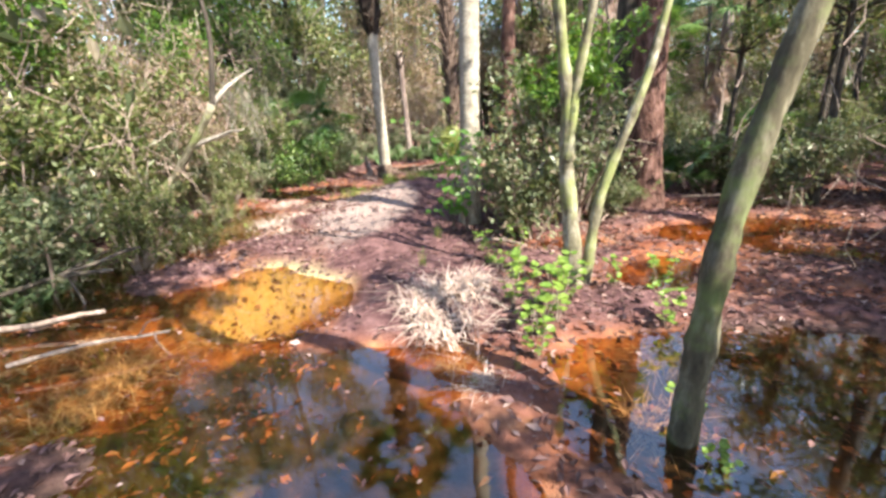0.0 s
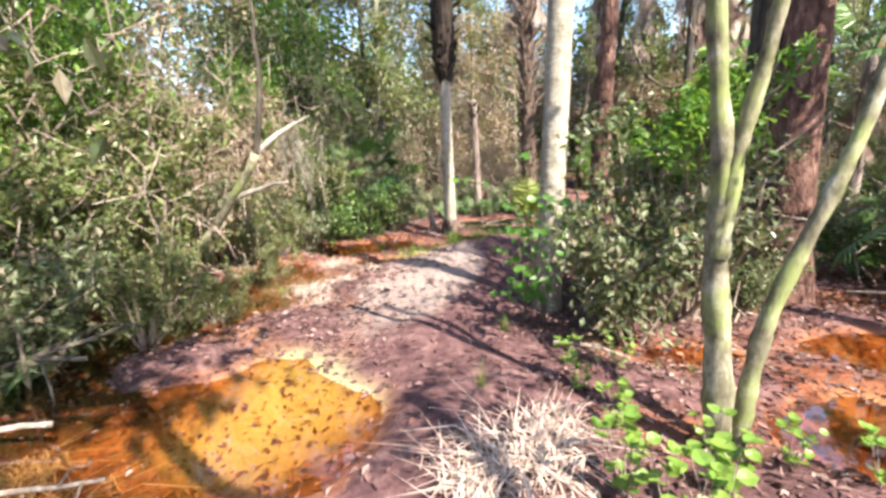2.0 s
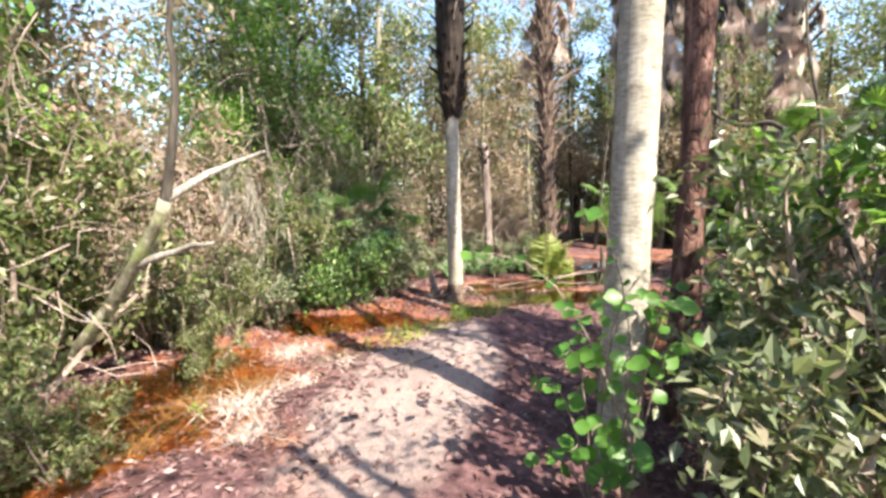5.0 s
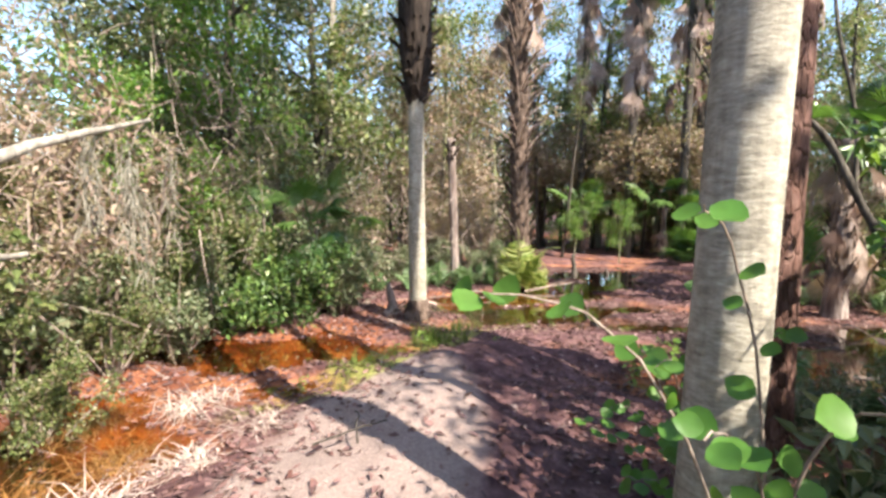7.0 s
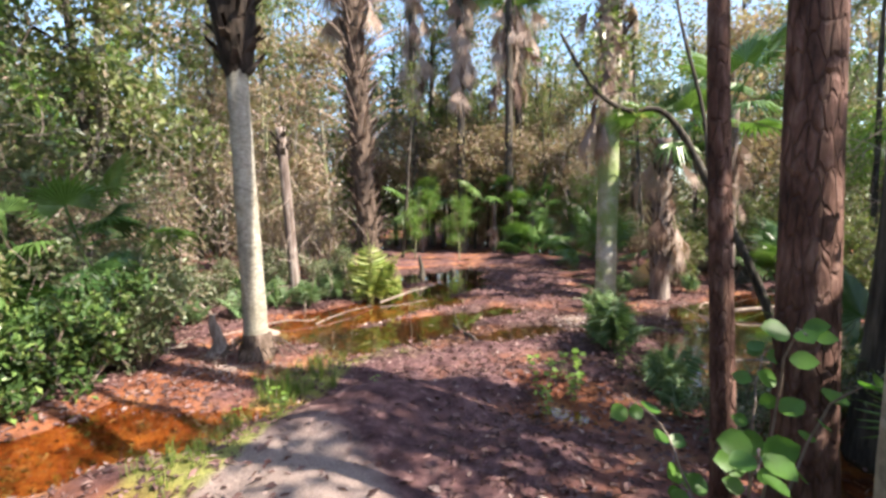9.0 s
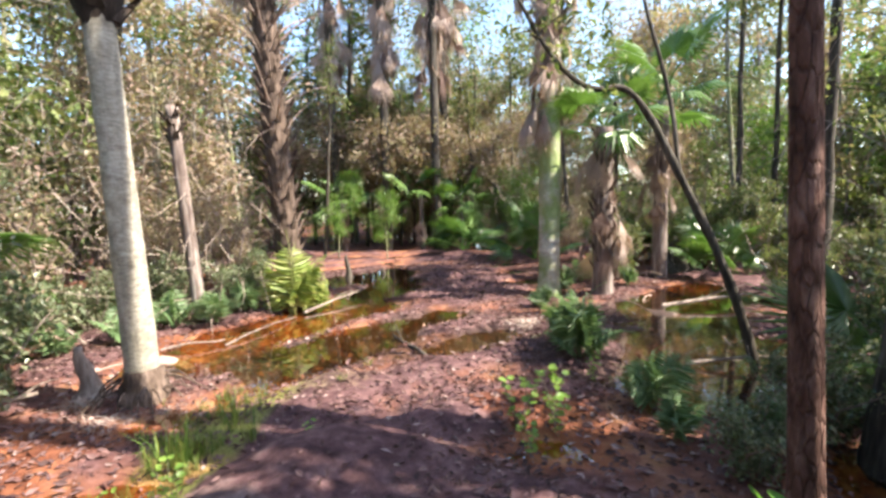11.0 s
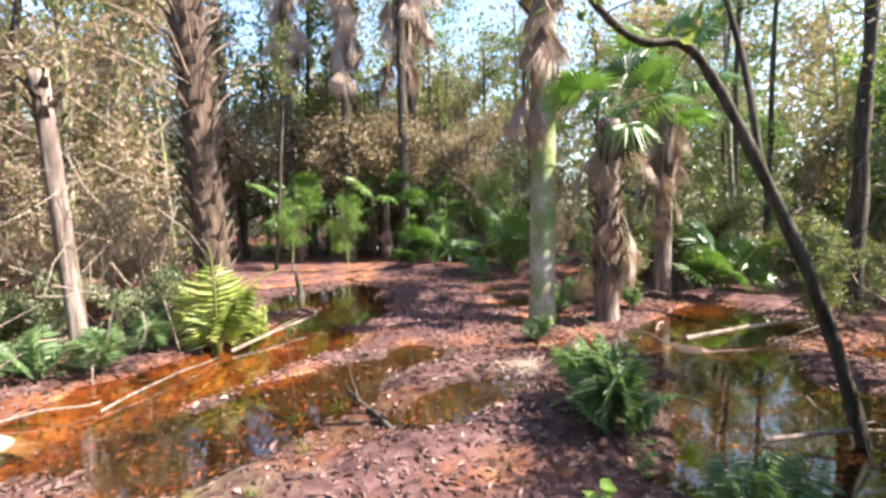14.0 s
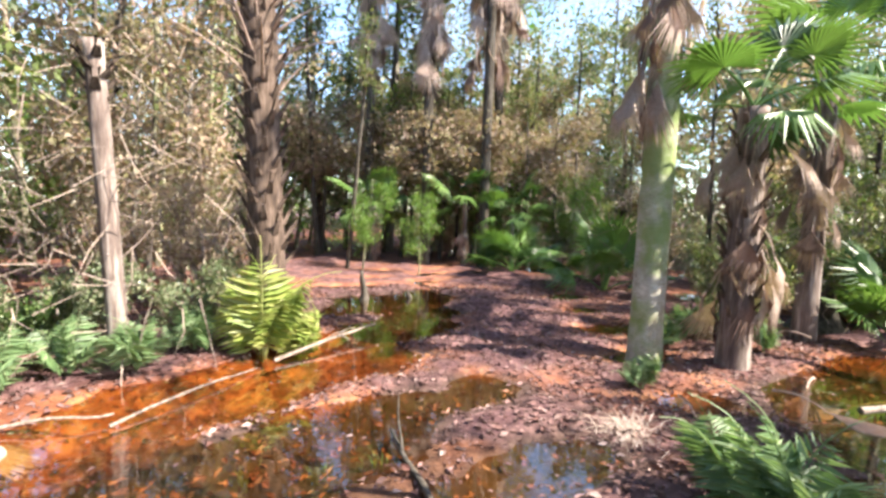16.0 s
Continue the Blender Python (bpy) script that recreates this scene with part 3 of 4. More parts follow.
def blades(n, r, length, spread=0.6, rise=1.0, wide=1.0):
    """Thin bent blades from a small foot."""
    g = Geo()
    for i in range(n):
        a = R.uniform(0, 6.283)
        p = np.array([R.normal() * r, R.normal() * r, -0.02])
        L = length * R.uniform(0.5, 1.2)
        o = np.array([math.cos(a), math.sin(a), 0]) * L * R.uniform(0.1, 1) * spread
        s = np.array([-math.sin(a), math.cos(a), 0]) * R.uniform(0.0018, 0.0035) * wide
        up = np.array([0, 0, L * rise])
        q, e = p + o * 0.35 + up * 0.6, p + o + up * max(0.95 - 0.62 * spread * R.uniform(0, 1), 0.08)
        g.add([p - s, p + s, q + s, q - s, e], [(0, 1, 2, 3), (3, 2, 4)])
    return g


def round_leaf(g, p, d, n, size):
    """A broad, nearly round leaf with a folded midrib and a pointed tip."""
    d, n = unit(np.asarray(d, float)), np.asarray(n, float)
    s = unit(np.cross(d, n))
    u = np.cross(s, d)
    v = [p, p + d * size * 0.5 - u * 0.06 * size, p + d * size]
    for sg in (-1, 1):
        for r, w in ((0.1, 0.22), (0.32, 0.42), (0.58, 0.43), (0.82, 0.25)):
            v.append(p + d * size * r + s * sg * w * size + u * 0.12 * w * size)
    g.add(v, [(0, 1, 3), (3, 1, 4), (4, 1, 5), (5, 1, 6), (6, 1, 2), (0, 7, 1), (7, 8, 1), (8, 9, 1), (9, 10, 1), (10, 2, 1)])


def make_sprout(label, m, stems, height, leaf, mat=None, name="seedling", category="plant", per=7):
    root = thing(name, label, category, m)
    for i in range(stems):
        a = R.uniform(0, 6.283)
        h = height * R.uniform(0.6, 1.1)
        p = curve_pts((0, 0, -0.02), (0.35 * h * math.cos(a), 0.35 * h * math.sin(a), h), (0, 0, 0), 6, 0.008)
        st = part("stem", Geo().tube(p, np.linspace(0.004, 0.002, 6), 4), M_TWIG, root)
        for j in range(per):
            q = p[R.randint(2, 6)] + R.normal(0, 0.01, 3)
            b = R.uniform(0, 6.283)
            g = Geo()
            round_leaf(g, q, (math.cos(b), math.sin(b), R.uniform(-0.2, 0.5)), (R.normal() * 0.3, R.normal() * 0.3, 1), leaf * R.uniform(0.6, 1.2))
            part("leaf", g, mat or M_LEAF_FRESH, st)
    return root


def make_log(label, p0, p1, r, mat, name="branch", bend=(0, 0, 0.02), category="branch", forks=0):
    p0, p1 = np.array(p0, float), np.array(p1, float)
    root = thing(name, label, category, pose(*p0))
    c = curve_pts((0, 0, 0), p1 - p0, bend, 10, 0.01)
    part("stem", Geo().tube(c, np.linspace(r, r * 0.55, 10), 8, 0.08), mat, root, smooth=True)
    for i in range(forks):
        s = c[R.randint(3, 9)]
        e = s + unit(np.array(p1 - p0) + R.normal(0, 0.5, 3) * np.linalg.norm(p1 - p0)) * np.linalg.norm(p1 - p0) * R.uniform(0.25, 0.45)
        part("twig", Geo().tube(curve_pts(s, e, (0, 0, 0.03), 6, 0.015), np.linspace(r * 0.45, r * 0.15, 6), 5), mat, root)
    return root


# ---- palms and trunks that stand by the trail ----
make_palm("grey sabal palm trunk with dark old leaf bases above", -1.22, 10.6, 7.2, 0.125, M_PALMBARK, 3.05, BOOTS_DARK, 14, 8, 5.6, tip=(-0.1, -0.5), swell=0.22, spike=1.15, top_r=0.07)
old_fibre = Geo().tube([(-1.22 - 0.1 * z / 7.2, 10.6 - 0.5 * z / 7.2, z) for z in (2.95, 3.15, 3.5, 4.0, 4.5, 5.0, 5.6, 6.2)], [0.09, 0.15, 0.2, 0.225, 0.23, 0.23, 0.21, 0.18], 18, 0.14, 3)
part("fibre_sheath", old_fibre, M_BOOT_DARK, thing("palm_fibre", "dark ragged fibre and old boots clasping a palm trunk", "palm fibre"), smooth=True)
root_mass = thing("palm_root_mass", "dark mass of fine palm roots at a trunk's foot", "root", at(-1.22, 10.55))
tt = np.linspace(0, 1, 9)
part("core", Geo().tube(np.stack([0 * tt, 0 * tt, 0.34 * tt - 0.06], 1), 0.25 - 0.11 * tt ** 0.6, 22, 0.12, 8), M_BOOT, root_mass, smooth=True)
for i in range(26):
    a = i * 2.4 + R.normal() * 0.1
    r0, r1 = 0.14 + R.uniform(0, 0.05), R.uniform(0.3, 0.5)
    c = curve_pts((r0 * math.cos(a), r0 * math.sin(a), R.uniform(0.08, 0.26)), (r1 * math.cos(a + 0.1), r1 * math.sin(a + 0.1), 0.03), (0, 0, 0.04), 6, 0.006)
    part("root", Geo().tube(c, np.linspace(0.01, 0.005, 6), 5), M_BOOT, root_mass)
make_palm("stout grey ringed sabal palm trunk beside the trail", 0.38, 5.75, 12.5, 0.12, M_PALMBARK, 11.0, BOOTS, 16, 6, 11.0, tip=(0.25, 0.1), swell=0.3)
make_palm("brown palm trunk covered in spiky split leaf bases", 0.55, 13.7, 8.5, 0.19, M_BOOT, 1.0, BOOTS, 16, 12, 5.6, tip=(-0.3, 0.2), spike=0.8, ribs_from=2.9)
make_palm("mossy palm trunk with a skirt of dead fronds", 4.33, 11.88, 6.6, 0.17, M_PALMBARK_MOSSY, 4.2, BOOTS, 14, 64, 3.2, tip=(0.15, 0.1), swell=0.2, dead_scale=0.72)
make_palm("short palm with hanging brown fronds and green fans", 5.0, 11.35, 2.75, 0.15, M_SNAG, 0.5, BOOTS, 9, 26, 1.0, swell=0.2, dead_scale=0.62, frond_scale=0.85, spike=0.6)
make_palm("short fan palm with drooping fans in undergrowth", 7.0, 11.8, 3.4, 0.13, M_SNAG, None, None, 10, 22, 1.7, swell=0.2, dead_scale=0.6)
make_palm("young fan palm with a hanging skirt of dead leaves", -3.1, 11.5, 1.35, 0.1, M_SNAG, None, None, 11, 14, 0.7, dead_scale=0.55, frond_scale=0.8)
make_tree("slender pine trunk with reddish-brown plated bark", 11, 0.055, M_BARK_RED, M_LEAF, 0.8, 1.4, 6, 900, 0.11, at(1.13, 6.9), (0.02, 0.0), "pine tree")
make_tree("thick dark pine trunk with reddish plated bark", 13, 0.1, M_BARK_RED, M_LEAF, 0.8, 1.6, 7, 1000, 0.11, at(1.0, 6.4), (0.1, 0.1), "pine tree")
# the dark bark carries the shade on this pine
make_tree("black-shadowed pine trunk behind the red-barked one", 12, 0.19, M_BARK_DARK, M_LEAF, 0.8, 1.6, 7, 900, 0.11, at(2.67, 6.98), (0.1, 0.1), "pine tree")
make_tree("broad dark red-barked pine trunk behind saplings", 13, 0.25, M_BARK_RED, M_LEAF, 0.78, 1.8, 7, 1300, 0.11, at(2.81, 6.36), (0.2, 0.0), "pine tree")


def make_stems(label, x, y, stems, mat, name="sapling", leaf_n=500, leaf=0.08, leaf_mat=None):
    """A small tree of one or more leaning stems, given as (top dx, dy, z, foot radius, bend)."""
    root = thing(name, label, "tree", at(x, y))
    pts = []
    for dx, dy, h, r, bend in stems:
        c = curve_pts((0.02 * R.normal(), 0.02 * R.normal(), -0.05), (dx, dy, h), bend, 18, 0.02)
        part("stem", Geo().tube(c, np.linspace(r * 1.1, r * 0.5, 18) * (1 + 0.1 * np.sin(np.arange(18) * 1.9)), 10, 0.12, R.randint(99)), mat, root, smooth=True)
        for q in range(5):
            s = c[R.randint(12, 18)]
            e = s + unit(R.normal(0, 1, 3) + np.array([0, 0, 0.6])) * R.uniform(0.4, 1.0)
            c2 = curve_pts(s, e, (0, 0, 0.05), 6, 0.02)
            part("twig", Geo().tube(c2, np.linspace(r * 0.3, 0.003, 6), 5), mat, root)
            pts.append(c2[1:])
    pts = np.concatenate(pts)
    c = pts[R.randint(0, len(pts), leaf_n)] + R.normal(0, 0.15, (leaf_n, 3))
    sz = leaf * R.uniform(0.6, 1.3, leaf_n)
    part("foliage", Geo().leaves(c, R.normal(0, 1, (leaf_n, 3)), sz, sz * 0.5), leaf_mat or M_LEAF, root)["kind"] = "stuff"
    return root


def make_bent(label, stems, mat, name="sapling", leaf_n=300, leaf=0.08, leaf_mat=None):
    """A small tree whose bent stems run through a few points each, given with the radius at foot and tip."""
    foot = np.array(stems[0][0][0], float)
    root = thing(name, label, "tree", pose(*foot))
    pts = []
    for points, r0, r1 in stems:
        c = np.array(points, float) - foot
        for _ in range(3):
            c = np.concatenate([c[:1], np.stack([c[:-1] * 0.75 + c[1:] * 0.25, c[:-1] * 0.25 + c[1:] * 0.75], 1).reshape(-1, 3), c[-1:]])
        k = len(c)
        part("stem", Geo().tube(c, np.linspace(r0, r1, k) * (1 + 0.08 * np.sin(np.arange(k) * 0.9)), 12, 0.09, R.randint(99)), mat, root, smooth=True)
        for q in range(5):
            s = c[R.randint(k * 4 // 5, k)]
            c2 = curve_pts(s, s + unit(R.normal(0, 1, 3) + np.array([0, 0, 0.5])) * R.uniform(0.3, 0.8), (0, 0, 0.05), 6, 0.02)
            part("twig", Geo().tube(c2, np.linspace(r1 * 0.4, 0.003, 6), 5), mat, root)
            pts.append(c2[1:])
    pts = np.concatenate(pts)
    c = pts[R.randint(0, len(pts), leaf_n)] + R.normal(0, 0.15, (leaf_n, 3))
    sz = leaf * R.uniform(0.6, 1.3, leaf_n)
    part("foliage", Geo().leaves(c, R.normal(0, 1, (leaf_n, 3)), sz, sz * 0.5), leaf_mat or M_LEAF, root)["kind"] = "stuff"
    return root


make_bent("forked lichen-spotted sapling at the water's edge",
          [([(1.1, 3.55, 0.0), (1.05, 3.55, 0.6), (0.99, 3.55, 1.05), (1.0, 3.55, 1.5), (0.92, 3.56, 2.0), (0.8, 3.6, 3.4)], 0.078, 0.03),
           ([(1.0, 3.53, 1.1), (1.03, 3.53, 1.6), (1.12, 3.52, 2.05), (1.2, 3.5, 2.7), (1.2, 3.55, 3.5)], 0.045, 0.02),
           ([(1.2, 3.58, 0.0), (1.24, 3.6, 0.45), (1.29, 3.6, 0.83), (1.48, 3.62, 1.31), (1.64, 3.65, 1.75), (1.8, 3.7, 2.5), (1.9, 3.8, 3.4)], 0.05, 0.025)], M_BARK_LICHEN)
make_bent("leaning mossy sapling trunk standing in water", [([(1.06, 1.72, -0.15), (1.08, 1.72, 0.3), (1.1, 1.72, 0.7), (1.14, 1.72, 1.1), (1.26, 1.72, 1.6), (1.45, 1.75, 2.2), (1.8, 1.8, 3.4)], 0.066, 0.042)], M_BARK_SAPLING, leaf_n=400)
make_bent("curved grey trunk arching over the pool", [([(3.7, 8.3, -0.15), (3.62, 8.43, 0.46), (3.42, 8.54, 1.05), (3.1, 8.75, 1.82), (3.0, 8.95, 2.32), (2.75, 9.05, 2.64), (2.45, 9.16, 2.56), (2.1, 9.26, 2.8), (1.9, 9.5, 3.4)], 0.048, 0.016),
          ([(3.1, 8.75, 1.82), (3.2, 8.9, 2.5), (3.1, 9.2, 3.6), (3.3, 9.6, 4.8)], 0.024, 0.012)], M_BARK_DARK, leaf_n=700)
make_stems("thin dark upright trunk", 7.9, 9.6, [(-0.1, 0.1, 6.5, 0.1, (0.1, 0, 0))], M_BARK_DARK)
make_palm("weathered pale dead palm snag", -0.78, 13.2, 3.0, 0.085, M_SNAG, 2.5, BOOTS_DARK, 0, 0, 2.6, swell=0.2, tip=(-0.15, 0), spike=0.7)
make_stems("thin dark stem rising from wet litter", -4.6, 9.05, [(-0.1, 0.1, 2.3, 0.035, (0.08, 0, 0))], M_BARK_DARK, leaf_n=200)

# ---- forest behind ----
PINE = [make_tree("tall slim forest tree with grey bark", 12, 0.12, M_BARK_GREY, M_LEAF, 0.18, 2.0, 18, 5600, 0.15, at(-3.9, 15.0)),
        make_tree("dark-barked forest tree with olive leaves", 10, 0.11, M_BARK_DARK, M_LEAF_GREY, 0.15, 1.9, 18, 5600, 0.14, at(-7.0, 13.5)),
        make_tree("leafy young forest tree with brownish leaves", 6.5, 0.06, M_BARK_GREY, M_LEAF_DRY, 0.15, 1.5, 15, 4800, 0.12, at(-2.4, 17.4)),
        make_tree("green leafy understorey tree", 6, 0.06, M_BARK_LICHEN, M_LEAF_FRESH, 0.2, 1.5, 14, 4500, 0.12, at(-5.4, 12.0))]
BUSH = [make_shrub("tall twiggy shrub with olive and brown leaves", 2.7, 1.0, 10, 4400, 0.085, M_LEAF, M_TWIG, m=at(-4.6, 5.2), low=0.05),
        make_shrub("dry brownish thicket shrub with grey twigs", 2.4, 0.95, 13, 3900, 0.062, M_LEAF_DRY, M_TWIG, m=at(-4.4, 7.6), low=0.05),
        make_shrub("low leafy green bush at the trail's edge", 1.1, 0.7, 9, 2400, 0.085, M_LEAF_MID, M_TWIG, m=at(-2.95, 9.9), low=0.02),
        make_shrub("dense grey-green shrub with small leaves", 1.6, 0.8, 10, 4000, 0.08, M_LEAF_GREY, M_TWIG, m=at(1.0, 5.0), low=0.02)]
make_shrub("tall loose shrub with grey-green leaves beside a palm", 2.3, 0.85, 8, 2600, 0.075, M_LEAF_GREY, M_TWIG, m=at(1.45, 5.45), low=0.1)


for kind_, words in ((PINE, "trees of the wood"), (BUSH, "thicket shrubs")):
    for ob in kind_:
        ob["group"] = words


def clear_of_trail(x, y, gap):
    return float(trail_distance(np.array(x), np.array(y))) > gap and math.hypot(x, y) > 1.2


def scatter(models, n, xs, ys, gap, scales, ok=lambda x, y: True, apart=0.7):
    done, tries = [], 0
    while len(done) < n and tries < n * 60:
        tries += 1
        x, y = R.uniform(*xs), R.uniform(*ys)
        if not clear_of_trail(x, y, gap) or not ok(x, y) or any(math.hypot(x - a, y - b) < apart for a, b in done):
            continue
        done.append((x, y))
        copy_thing(models[R.randint(len(models))], at(x, y, turn=R.uniform(0, 360), scale=R.uniform(*scales), lean=(R.normal() * 3, R.normal() * 3)))


# thicket along the left bank
scatter([BUSH[0], BUSH[1], BUSH[0], BUSH[3]], 21, (-7.5, -2.7), (3.6, 10.5), 2.3, (0.8, 1.25), lambda x, y: x < -3.4 and not (x > -4.1 and 4.6 < y < 8.0), 0.8)
scatter([BUSH[2], BUSH[2], BUSH[3], BUSH[0]], 9, (-4.8, -2.2), (9.4, 12.0), 1.65, (0.55, 1.25), apart=0.55)
for x, y, k in ((-3.9, 4.4, 0.4), (-4.4, 3.3, 0.5), (-3.7, 5.5, 0.5), (-3.3, 6.9, 0.4), (-2.9, 5.2, 0.35), (-3.6, 7.9, 0.45), (-3.2, 4.6, 0.5), (2.7, 7.4, 0.55), (2.1, 5.7, 0.5), (1.9, 7.4, 0.4)):
    copy_thing(BUSH[3] if x > 0 else BUSH[0], at(x, y, turn=R.uniform(0, 360), scale=k))
copy_thing(PINE[3], at(-5.0, 5.6, turn=40, scale=0.75))
copy_thing(PINE[3], at(-6.4, 7.2, turn=160, scale=0.85))
copy_thing(PINE[3], at(-4.6, 9.9, turn=250, scale=0.6))
scatter([BUSH[1], BUSH[0], BUSH[1]], 13, (-8.5, -4.3), (7.5, 14.5), 2.8, (1.2, 1.6), apart=0.9)
# thicket beyond the pale palm
scatter([BUSH[0], BUSH[1], BUSH[3]], 17, (-7, 0.0), (12.0, 18), 2.6, (0.8, 1.2), lambda x, y: x < -2.6 or y > 15.2, apart=0.9)
scatter([BUSH[2], BUSH[3]], 8, (-3.5, 0.3), (11.6, 14.8), 1.9, (0.5, 0.8), lambda x, y: y > 12.9 + 0.35 * x, 0.5)
# right-hand side
scatter([BUSH[3], BUSH[0]], 14, (3.6, 9), (2.5, 8.0), 2.6, (0.7, 1.05), apart=0.9)
scatter([BUSH[3], BUSH[0], BUSH[1]], 16, (5.6, 15), (11.5, 22), 2.4, (0.6, 1.0), lambda x, y: x > 7.0 or y > 14, 1.0)
# far end
scatter([BUSH[3], BUSH[0], BUSH[1]], 9, (-4, 14), (21.5, 26), 1.2, (0.9, 1.5), apart=1.0)
scatter(PINE, 17, (-12, 0), (13.5, 30), 2.6, (0.8, 1.25), lambda x, y: x < -3.2 or y > 16.5, apart=1.4)
scatter(PINE, 17, (-2, 18), (15, 28), 2.2, (0.8, 1.3), lambda x, y: x > 11 or y > 20.5, apart=1.3)
scatter(PINE, 8, (-12, -5), (1, 11), 2.5, (0.9, 1.2), apart=1.6)
scatter(PINE, 10, (11.5, 19), (5, 16), 2.5, (0.8, 1.1), apart=1.6)
for x, y in ((4.9, 20.5), (5.6, 22.5), (7.4, 21.0), (3.6, 22.0), (6.3, 19.6)):
    make_palm("tall palm with a shaggy skirt of dead fronds", x, y, R.uniform(8.6, 10.5), 0.14, M_BARK_DARK, None, None, 12, 34, 6.2, dead_scale=1.1)["group"] = "palms at the trail's end"
SLIM = [make_stems("slim upright forest stem with few leaves", -1.6, 18.8, [(0.25, 0.1, 7.5, 0.06, (0.1, 0, 0))], M_BARK_LICHEN, leaf_n=500, leaf=0.14),
        make_stems("slim dark forest stem with few leaves", 2.2, 22.8, [(-0.2, 0.2, 8.0, 0.075, (-0.1, 0, 0))], M_BARK_DARK, leaf_n=500, leaf=0.14)]
for ob in SLIM:
    ob["group"] = "slim stems of the wood"
scatter(SLIM, 26, (-6, 13), (19.6, 26), 2.0, (0.8, 1.2), apart=0.7)
scatter([SLIM[1]], 9, (2.5, 9), (19.8, 22.5), 1.2, (0.6, 0.8), apart=0.6)
scatter(SLIM, 6, (7.5, 14), (10, 17), 2.0, (0.8, 1.1), apart=0.8)
scatter([BUSH[3], BUSH[0]], 9, (8.5, 14), (7.5, 15), 2.4, (0.8, 1.1), apart=1.2)
scatter(PINE, 6, (1.5, 9), (22.5, 27), 1.0, (0.9, 1.2), apart=1.4)
BROWN = make_tree("small crooked tree with drooping brown dry leaves", 5.0, 0.075, M_BARK_DARK, M_LEAF_DRY, 0.5, 1.35, 20, 5200, 0.13, at(5.2, 21.3))
BROWN["group"] = "brown trees at the trail's end"
for x, y, k in ((6.6, 20.6, 1.0), (7.7, 21.8, 1.1), (3.8, 22.8, 1.05), (8.8, 19.8, 0.95), (2.4, 23.4, 1.1), (6.0, 23.0, 1.2)):
    copy_thing(BROWN, at(x, y, turn=R.uniform(0, 360), scale=k))
scatter([PINE[3], PINE[1], PINE[3], PINE[2]], 17, (-4, 14), (20.5, 27), 1.6, (0.75, 1.05), apart=1.1)
scatter([PINE[3], PINE[1], PINE[3]], 7, (13, 18), (8, 17), 2.2, (0.6, 0.85), apart=1.3)
scatter([BUSH[3], BUSH[0], BUSH[1]], 12, (9.5, 17), (3.0, 12), 2.4, (0.9, 1.4), apart=1.1)
scatter([BUSH[3], BUSH[0]], 9, (5.9, 9.6), (9.2, 14.2), 2.6, (0.5, 0.85), lambda x, y: math.hypot(x - 5.0, y - 11.3) > 1.2, apart=0.7)
make_shrub("tall shrub with bright green leaves beside the palm", 3.0, 0.8, 7, 1700, 0.095, M_LEAF_FRESH, M_TWIG, m=at(1.65, 5.6), low=0.5)
scatter([PINE[3]], 5, (2.6, 9.6), (18.3, 20.4), 1.1, (0.32, 0.5), apart=0.6)
# added shade canopy behind and beside the start of the trail, mostly unseen
make_tree("leaning leafy tree added to shade the trail", 9.5, 0.1, M_BARK_DARK, M_LEAF, 0.5, 1.4, 18, 600, 0.2, at(2.35, 0.9), (-2.2, -0.4))
SHADE = make_tree("tall broad-crowned tree added for shade on the trail", 11, 0.16, M_BARK_DARK, M_LEAF, 0.5, 2.1, 20, 2300, 0.2, at(4.6, 4.3, scale=0.7))
make_tree("leaning leafy tree added for shade at the trail's start", 9.5, 0.1, M_BARK_DARK, M_LEAF, 0.6, 1.2, 14, 520, 0.2, at(-2.0, -0.7), (1.5, 0.6))
SHADE["group"] = "tall shade trees"
# copies stand where their crowns' shadows are wanted on the ground
for x, y, s in ((2.2, -5.2, 0.9), (4.4, -4.6, 0.9), (-3.2, -3.6, 0.8), (9.0, 3.4, 0.9), (5.8, -0.8, 0.65), (4.7, 0.0, 0.55), (3.6, -0.7, 0.55), (5.2, 1.4, 0.55), (5.6, 0.6, 0.55), (5.2, 6.2, 0.6), (4.4, 7.0, 0.5), (1.8, -1.6, 0.9), (6.7, 8.2, 0.6), (6.6, -1.9, 0.75), (7.2, 6.8, 0.75), (6.0, 5.2, 0.65), (0.2, -6.2, 1.0), (-5.2, -5.0, 1.0)):
    copy_thing(SHADE, at(x, y, turn=R.uniform(0, 360), scale=s))
scatter([BUSH[0], BUSH[1], BUSH[3]], 6, (-7, 7), (-7, -3), 1.5, (0.8, 1.2), apart=1.0)
scatter(PINE, 6, (-16, 16), (-16, -7), 1.5, (0.9, 1.3), lambda x, y: abs(x) > 6, apart=1.5)

# ---- young fan palms and ferns ----
for x, y, k, s in ((-3.3, 11.4, 11, 0.95), (-3.9, 10.6, 9, 0.85), (8.0, 11.3, 11, 0.9), (7.0, 15.5, 10, 1.1), (6.2, 17.8, 10, 1.0), (7.2, 19.2, 9, 1.0), (8.6, 17.0, 9, 1.1), (-5.6, 10.0, 9, 1.0), (3.6, 7.3, 9, 0.85), (2.4, 6.4, 7, 0.6), (9.5, 13.5, 10, 1.2)):
    make_palmetto("young fan palm with stiff green leaves", x, y, k, s)["group"] = "young fan palms"
